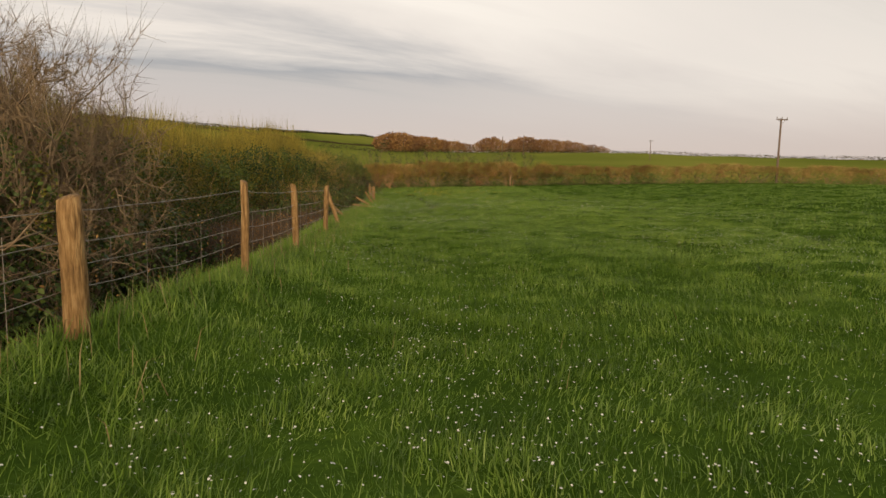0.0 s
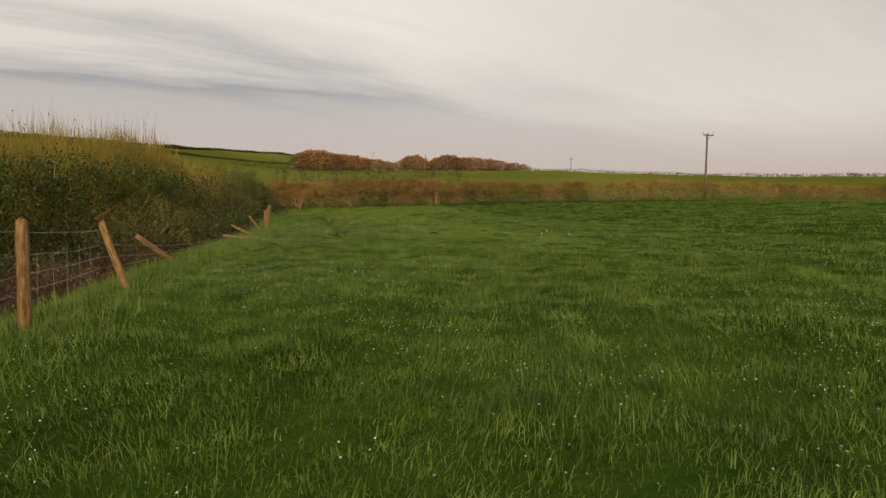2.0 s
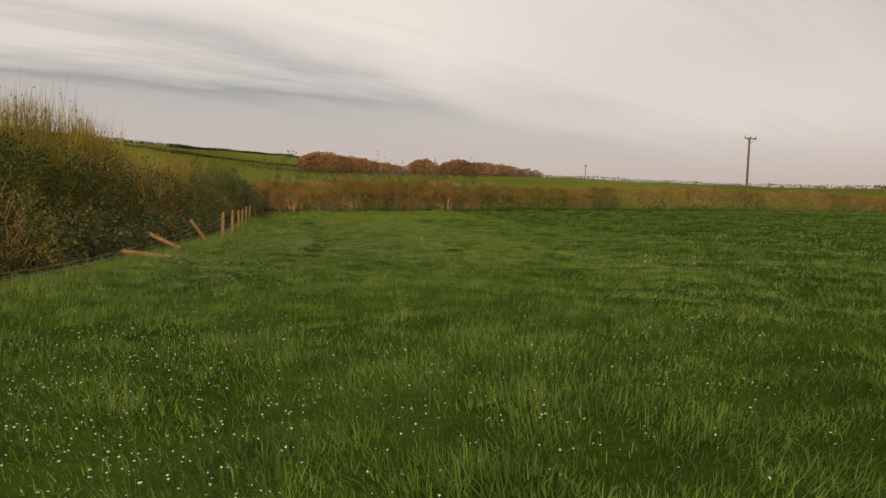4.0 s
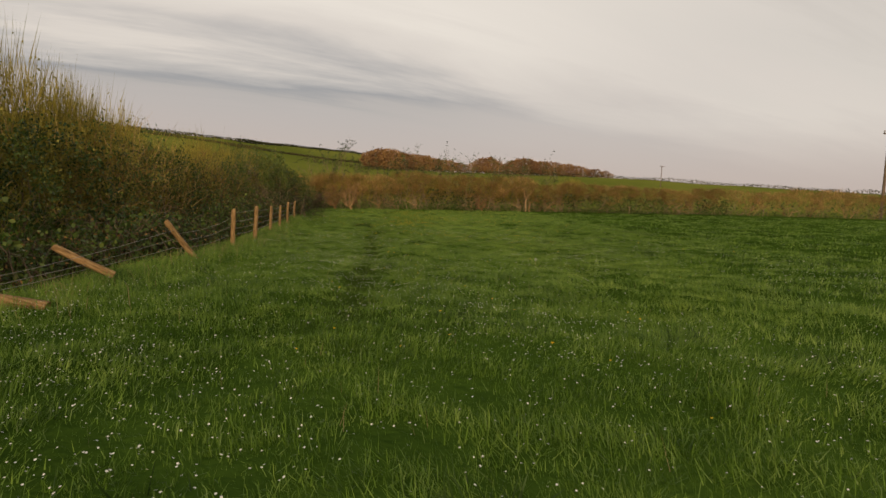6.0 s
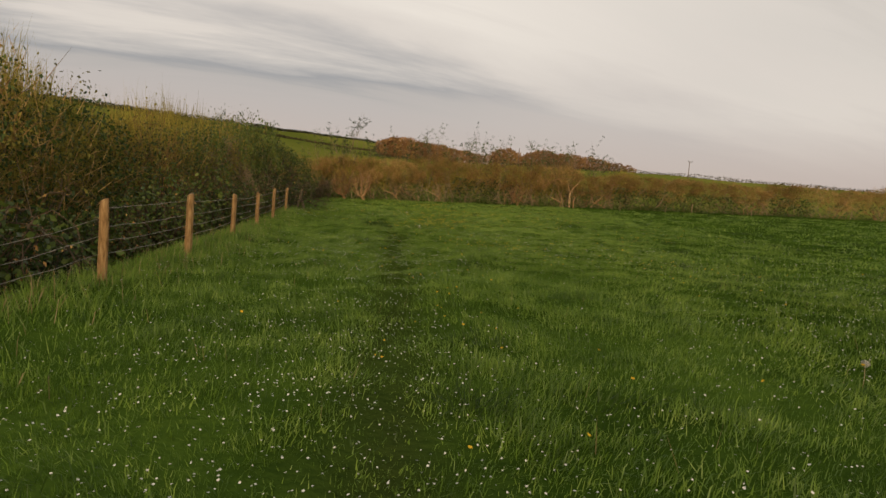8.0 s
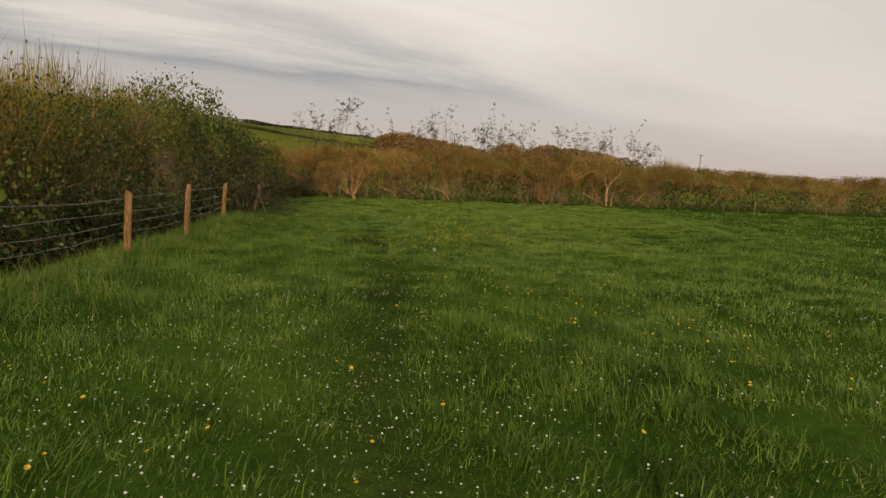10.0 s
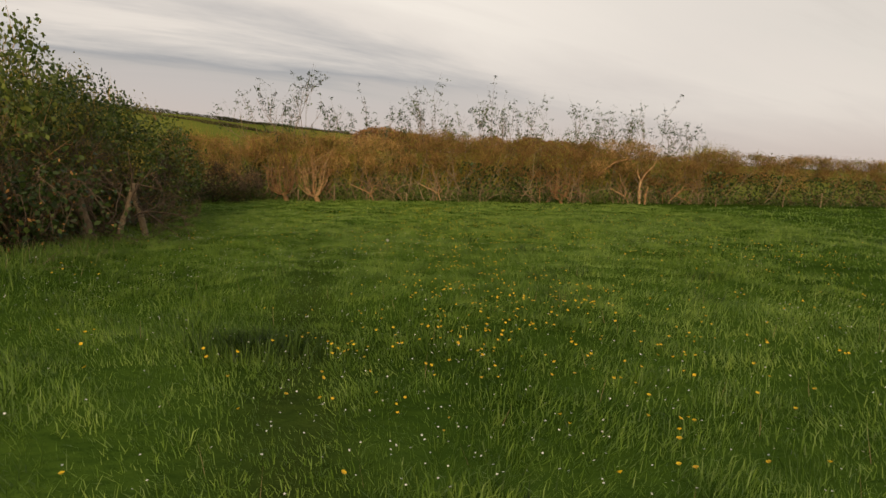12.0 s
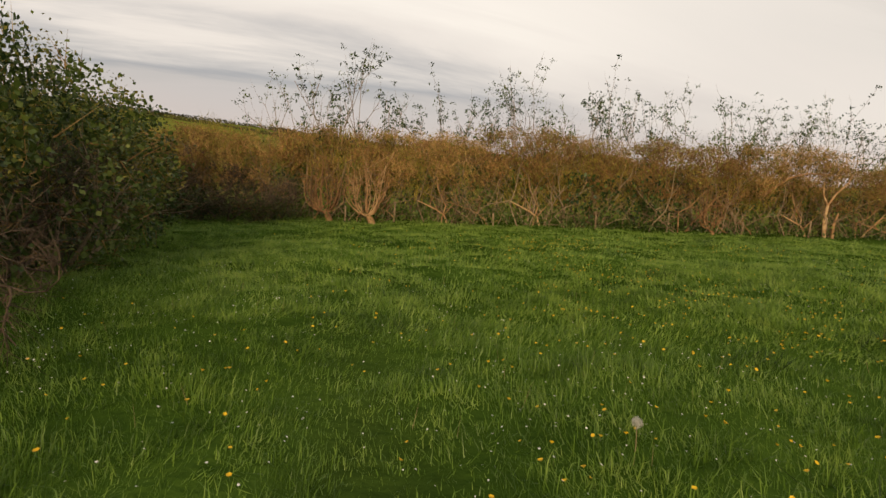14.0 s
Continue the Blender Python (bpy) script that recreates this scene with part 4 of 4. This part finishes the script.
while x < 8.5:              # olive growth behind the cut face of the hedge
    y = hedge_y(x) + 1.1
    again(grown["h" if n_back % 3 == 2 else "w", n_back % 2], x, y, x, 1.05, (2.62 - float(land(x, y))) / 2.75 * rng.uniform(.92, 1.05))
    x += 1.7
    n_back += 1

# ---- far country ----


def utility_pole(x, y, h, arms=True, wide=0.12, lab="tall wooden utility pole with a crossarm"):
    ob = thing("utility_pole", lab, "utility pole", "overhead line poles")
    p = Heap()
    p.tube([(0, 0, -0.3), (0, 0, h * .5), (0, 0, h)], [wide, wide * .85, wide * .7], 10)
    whole("pole", p.mesh("pole"), M_POLE, ob, smooth_shade=False)
    if arms:
        a = Heap()
        a.tube([(-.72, -.12, h - .12), (.72, -.12, h - .12)], [.055, .055], 4)
        a.tube([(-.5, -.12, h - .12), (0, -.1, h - .55)], [.02, .02], 4)
        a.tube([(.5, -.12, h - .12), (0, -.1, h - .55)], [.02, .02], 4)
        whole("crossarm", a.mesh("crossarm"), M_POLE, ob)
        for q in (-.65, 0, .65):
            i = Heap()
            i.tube([(q, -.12, h - .07), (q, -.12, h + .02), (q, -.12, h + .05), (q, -.12, h + .1), (q, -.12, h + .14)], [.02, .03, .055, .05, .02], 8)
            whole("insulator", i.mesh("insulator"), M_WIRE, ob)
    stand(ob, x, y, 0.25)
    return ob


pole = utility_pole(35.2, 63.5, 8.2 - float(land(35.2, 63.5)))
for x, y, h, w in ((18.5, 205, 6.5, .16), (26.0, 205, 7.0, .16), (62, 180, 6, .12)):
    utility_pole(x, y, h, x > 50, w, "distant pale pole in the pasture")


def far_tree(seed, h=8.0, r=4.5):
    rng = np.random.default_rng(seed)
    ob = thing("copse_tree", "distant rounded tree in rust-brown spring bud", "tree", "copse on the ridge")
    tr, cr = Heap(), Heap()
    for k in range(3):
        branch(tr, rng, (0.4 * k - .4, 0, -0.5), (0.3 * rng.normal(), 0.3 * rng.normal(), 1), h * 0.5, 0.18, 1, [], sides=5)
    whole("trunk", tr.mesh("trunk"), M_BARK, ob)
    n = 850
    d = rng.normal(size=(n, 3)); d /= np.linalg.norm(d, axis=1)[:, None]
    lump = 1 + 0.16 * np.sin(4 * d[:, 0] + seed) * np.sin(3 * d[:, 1] + 1) + 0.1 * np.sin(7 * d[:, 2] + 5 * d[:, 0])
    p = d * (lump * rng.uniform(0.6, 1.0, n) ** 0.4)[:, None] * np.array([r, r, h * 0.48]) + np.array([0, 0, h * 0.5])
    cr.leaves(p, 0.72, rng, slim=0.8)
    whole("crown", cr.mesh("crown"), M_COPSE, ob)
    return ob


FAR = [far_tree(s) for s in (91, 92, 93)]
n = 0


def far_stand(az, dist, size, tall=1.0):
    global n
    a = radians(az)
    x, y = dist * math.sin(a), 20 + dist * math.cos(a)
    if n < 3:
        stand(FAR[n], x, y, n, size, tall)
    else:
        again(FAR[n % 3], x, y, n * 1.1, size, tall)
    n += 1


rng = np.random.default_rng(17)
for k in range(26):          # long copse
    az = -7.6 + 9.8 * k / 25
    far_stand(az, 205 + rng.uniform(-6, 10), float(np.interp(k, [0, 3, 12, 25], [.75, .9, .72, .4])) * rng.uniform(.9, 1.1))
for k in range(30):
    az = 3.0 + 13.5 * k / 29
    far_stand(az, 208 + rng.uniform(-5, 8), float(np.interp(az, [3, 4.5, 6, 8, 10, 12, 16.5], [.5, .8, .45, .8, .62, .6, .28])) * rng.uniform(.92, 1.08))
for az, s in ((33, .5), (36, .4), (38, .45), (41, .6), (43, .6), (45, .7), (48, .6)):
    far_stand(az, 235, s * .62, .7)


def hedgerow(pts, h, w, seed, dens=10):
    rng = np.random.default_rng(seed)
    hp = Heap()
    P = []
    for (x0, y0), (x1, y1) in zip(pts, pts[1:]):
        L = math.hypot(x1 - x0, y1 - y0)
        m = int(L * dens)
        t = rng.uniform(0, 1, m)
        x, y = x0 + (x1 - x0) * t + rng.normal(size=m) * w * .3, y0 + (y1 - y0) * t + rng.normal(size=m) * w * .3
        P.append(np.stack([x, y, land(x, y) + rng.uniform(-.6, 1, m) * h * (0.75 + 0.25 * np.sin(x * .21 + seed) * np.sin(y * .13))], 1))
    hp.leaves(np.concatenate(P), 0.42, rng, slim=0.8)
    ob = whole("far_hedgerow", hp.mesh("far_hedgerow"), M_FARHEDGE)
    return tagged(ob, "dark hedgerow dividing distant green pastures", "hedge", "far hedgerows", kind="stuff")


def polar(az, r):
    return (r * math.sin(radians(az)), 20 + r * math.cos(radians(az)))


def slope_part(az, share):
    lo, hi = slope_reach(az)
    return float(lo + (hi - lo) * share)


hedgerow([polar(a, float(slope_reach(a)[1]) - 2) for a in range(-64, -6, 2)], 0.9, 0.8, 1, 60)
hedgerow([polar(a, slope_part(a, float(np.interp(a, [-40, -22.7, -9], [.93, .8, .31])))) for a in range(-40, -7, 2)], 1.0, 0.8, 2, 70)
hedgerow([polar(a, 196) for a in range(-14, 18, 3)], 1.5, 1.5, 3, 25)
hedgerow([polar(a, 199) for a in range(16, 70, 3)], 1.0, 1.5, 4, 25)

# ---- grass and flowers ----


def blades(name, x, y, height, width, rng, mat, lean=0.5, label="", segments=2, way=None):
    n = len(x)
    z = land(x, y) - 0.01
    a, f = rng.uniform(0, 2 * np.pi, n), rng.uniform(0, 2 * np.pi, n)
    a = a if way is None else way
    d = np.stack([np.cos(a), np.sin(a), np.zeros(n)], 1)
    s = np.stack([np.cos(f), np.sin(f), np.zeros(n)], 1)
    L = (rng.uniform(0.1, 1.0, n) * lean)[:, None]
    h = height[:, None]
    up = np.array([0, 0, 1.0])
    p0 = np.stack([x, y, z], 1)
    p1 = p0 + up * h * (0.66 - 0.10 * L) + d * h * L * 0.34
    p2 = p0 + up * h * (1 - 0.50 * L) + d * h * L * 1.05
    w = width[:, None] * s
    i = np.arange(n)[:, None] * (5 if segments == 2 else 3)
    if segments == 2:
        v = np.stack([p0 - w, p0 + w, p1 + w * 0.8, p1 - w * 0.8, p2], 1).reshape(-1, 3)
        me = mesh_np(name, v, i + [0, 1, 2, 3], i + [3, 2, 4])
    else:
        v = np.stack([p0 - w, p0 + w, p2], 1).reshape(-1, 3)
        me = mesh_np(name, v, None, i + [0, 1, 2])
    ob = whole(name, me, mat)
    return tagged(ob, label, "grass", kind="stuff")


PX = np.array([0.3, 0.3, 0.9, 0.4, -0.5, -1.0, -2.5, -2.6])
PY = np.array([0, 5, 14, 20, 25, 32, 41, 56])


def tuft_size(x, y):
    """Patchy growth: clumps and thin places, and a trodden trail."""
    k = 0.92 + 0.16 * np.sin(1.7 * x + 0.9 * np.sin(1.1 * y)) * np.sin(1.3 * y + 0.8 * np.sin(1.9 * x))
    k = k + 0.24 * np.sin(5.1 * x + 2 * y + np.sin(2.3 * y)) * np.sin(4.3 * y - 1.5 * x + np.sin(3.1 * x))
    k = k + 0.34 * np.sin(11.3 * x + 3.1 * y + 1.3 * np.sin(4.7 * y)) * np.sin(9.7 * y - 2.7 * x + 1.2 * np.sin(5.9 * x))
    k = k + 0.9 * np.exp(-((x + 2.3) ** 2 + (y - 38.9) ** 2) / 0.12)
    return np.clip(k, 0.55, 2.0) * (1 - 0.55 * trail(x, y, 0.22))


def meadow(tufts, each, half0, half1, y0, y1, h, w, spread, rng, name, segs, label="lush green meadow grass", mat=M_GRASS):
    """Tufts of outward-leaning blades on either side of the line walked."""
    cy = rng.uniform(y0, y1, tufts)
    side = rng.uniform(half0, half1, tufts) * np.where(rng.uniform(size=tufts) < 0.5, -1, 1)
    cx = np.interp(cy, PY, PX) + side
    keep = (fence_x(cy) - cx < 1.5) & (cy < 55.5)
    cx, cy = cx[keep], cy[keep]
    vig = tuft_size(cx, cy) * rng.uniform(0.7, 1.25, len(cx))
    m = np.maximum(3, (each * (0.45 + 0.6 * vig) * rng.uniform(0.6, 1.4, len(cx))).astype(int))
    idx = np.repeat(np.arange(len(cx)), m)
    n = len(idx)
    off = rng.normal(size=(n, 2)) * spread
    x, y = cx[idx] + off[:, 0], cy[idx] + off[:, 1]
    comb = 2.2 * np.sin(0.7 * cx + 0.5 * cy) + 1.7 * np.sin(0.9 * cy - 0.6 * cx)     # lie of each tuft
    a = np.where(rng.uniform(size=n) < 0.45, comb[idx], np.arctan2(off[:, 1], off[:, 0])) + rng.normal(size=n) * 0.6
    hh = np.minimum(h * vig[idx] * rng.uniform(0.5, 1.3, n), 0.15)
    blades(name, x, y, hh, w * rng.uniform(0.55, 1.3, n), rng, mat, 0.98, label, segs, a)


rng = np.random.default_rng(23)
meadow(6400, 22, 0, 2.4, 2.6, 47, 0.088, 0.0022, 0.065, rng, "meadow_grass", 2)
meadow(6400, 25, 0, 2.4, 2.6, 47, 0.080, 0.0023, 0.065, rng, "meadow_grass", 1)
meadow(18000, 26, 2.3, 5.2, 2.4, 50, 0.080, 0.0036, 0.085, rng, "meadow_grass", 1)
meadow(13000, 20, 5.0, 10.0, 5.0, 52, 0.080, 0.0072, 0.12, rng, "meadow_grass", 1)
meadow(7000, 25, 0, 9.0, 45, 57, 0.080, 0.0066, 0.10, rng, "meadow_grass", 1)
meadow(9500, 17, 9.5, 30.0, 10, 58, 0.080, 0.018, 0.2, rng, "meadow_grass", 1)
meadow(2400, 15, 30.0, 48.0, 20, 60, 0.09, 0.030, 0.3, rng, "meadow_grass", 1)
# short fine growth that closes the turf
meadow(14000, 30, 0, 2.7, 2.4, 47, 0.066, 0.0028, 0.11, rng, "turf", 1, "short fine grass between the tufts")
# ranker tussocks over the field; their dark green paints in small tuft shadows
meadow(420, 55, 0, 17, 6, 54, 0.15, 0.006, 0.12, rng, "tussock_grass", 1, "rank tussocks coloured dark in place of tuft shadows on the meadow", M_RANK_SHADOW)
n = 420
blades("tussock_grass", -2.3 + rng.normal(size=n) * .15, 38.9 + rng.normal(size=n) * .12, rng.uniform(.12, .22, n), rng.uniform(.003, .006, n), rng, M_RANK_SHADOW, .8, "one large dark grass tussock beside the trail")
# pale seeding stalks
n = 1300
y = rng.uniform(4, 50, n)
x = np.interp(y, PY, PX) + rng.normal(size=n) * 4
keep = fence_x(y) - x < -.3
x, y = x[keep], y[keep]
blades("seeding_stalks", x, y, rng.uniform(0.12, 0.19, len(x)), rng.uniform(0.0012, 0.0022, len(x)), rng, M_DRY, 0.35, "sparse pale seeding grass stalks", 1)

# rank verge along the fence
n = 26000
y = rng.uniform(1.5, 44, n)
x = fence_x(y) + rng.normal(size=n) * 0.32 + 0.05
blades("verge_grass", x, y, rng.uniform(0.10, 0.24, n), rng.uniform(0.002, 0.004, n), rng, M_GRASS, 0.8, "rank long grass along the fence line", 1)
n = 1500
y = rng.uniform(1.5, 44, n)
x = fence_x(y) + rng.normal(size=n) * 0.35
blades("dry_grass", x, y, rng.uniform(0.12, 0.30, n), rng.uniform(0.0015, 0.003, n), rng, M_DRY, 0.9, "withered straw-coloured grass stalks")


def patch(x, y, ph):
    return 0.5 + 0.5 * np.sin(0.9 * x + ph + 1.4 * np.sin(0.5 * y + ph)) * np.sin(0.6 * y - ph + 1.2 * np.sin(0.8 * x))


def flower_heads(name, x, y, h, r, petals, mat, rng, label, cup=0.2):
    n = len(x)
    z = land(x, y) + h
    tilt = rng.normal(size=(n, 2)) * 0.35
    nrm = np.stack([tilt[:, 0], tilt[:, 1], np.ones(n)], 1); nrm /= np.linalg.norm(nrm, axis=1)[:, None]
    a = np.cross(nrm, [0.3, 1, 0.1]); a /= np.linalg.norm(a, axis=1)[:, None]
    b = np.cross(nrm, a)
    c = np.stack([x, y, z], 1)
    ang = np.arange(petals) * 2 * np.pi / petals
    R = (r * rng.uniform(0.75, 1.25, n))[:, None, None]
    rim = c[:, None] + R * (a[:, None] * np.cos(ang)[None, :, None] + b[:, None] * np.sin(ang)[None, :, None]) + nrm[:, None] * R * cup
    v = np.concatenate([c[:, None], rim], 1).reshape(-1, 3)
    i = np.arange(n)[:, None, None] * (petals + 1)
    k = np.arange(petals)
    t = (i + np.stack([np.zeros(petals, int), 1 + k, 1 + (k + 1) % petals], 1)[None]).reshape(-1, 3)
    ob = whole(name, mesh_np(name, v, None, t), mat)
    return tagged(ob, label, "flower", kind="stuff")


n = 260000
y = rng.uniform(2, 50, n)
x = np.interp(y, PY, PX) + rng.normal(size=n) * 4.5
keep = (fence_x(y) - x < -0.3) & (rng.uniform(size=n) < patch(x, y, 1.0) ** 1.8 * np.interp(y, [0, 30, 38, 50], [.62, .60, .2, .1]))
x, y = x[keep], y[keep]
flower_heads("daisies", x, y, rng.uniform(0.08, 0.135, len(x)), 0.0043, 5, M_WHITE, rng, "scattered small white daisies in the grass")
n = 36000
y = rng.uniform(20, 52, n)
x = np.interp(y, PY, PX) + rng.normal(size=n) * 3.5
m = 420
x[:m], y[:m] = -0.6 + rng.normal(size=m) * 1.3, 45.0 + rng.normal(size=m) * 1.7
keep = (np.arange(n) < m) | (fence_x(y) - x < -0.3) & (rng.uniform(size=n) < patch(x, y, 2.7) ** 2.5 * np.interp(y, [20, 30, 38, 47, 52], [.0, .06, .6, .9, .3]) * np.interp(x, [-4, -2.5, -1.6, 4, 8], [.12, .3, 1, 1, .4]))
x, y = x[keep], y[keep]
flower_heads("buttercups", x, y, rng.uniform(0.09, 0.16, len(x)), 0.0085, 6, M_YELLOW, rng, "scattered yellow buttercups in the grass", 0.8)


def seed_clock(x, y, h, r):
    """A dandelion gone to seed: hollow stalk and a ball of fine hairs."""
    k = np.random.default_rng(int(abs(x * 100 + y * 10)))
    ob = thing("dandelion_clock", "pale round dandelion seed head on a bare stalk", "flower", "dandelion clocks")
    st, hd = Heap(), Heap()
    st.tube([(0, 0, -.02), (.004, 0, h * .5), (0, .003, h)], [.0022, .002, .0018], 6)
    whole("stalk", st.mesh("stalk"), M_DRY, ob)
    d = k.normal(size=(150, 3)); d /= np.linalg.norm(d, axis=1)[:, None]
    c = np.array([0, .003, h + r * .3])
    hd.spikes(c + d * r * .15, c + d * r, .0006, k)
    e = np.repeat(d, 3, 0) + k.normal(size=(450, 3)) * .18
    hd.spikes(np.repeat(c + d * r * .8, 3, 0), c + e * r, .0007, k)
    tagged(whole("seed_head", hd.mesh("seed_head"), M_SEED, ob), kind="stuff")
    return stand(ob, x, y, 0, 1, 1, 0.0)


for x, y, h in ((-1.93, 43.2, .16), (-1.1, 37.0, .15), (4.6, 20.6, .15), (4.9, 21.2, .16), (5.2, 20.4, .14), (2.0, 27.5, .15)):
    seed_clock(x, y, h, .021)
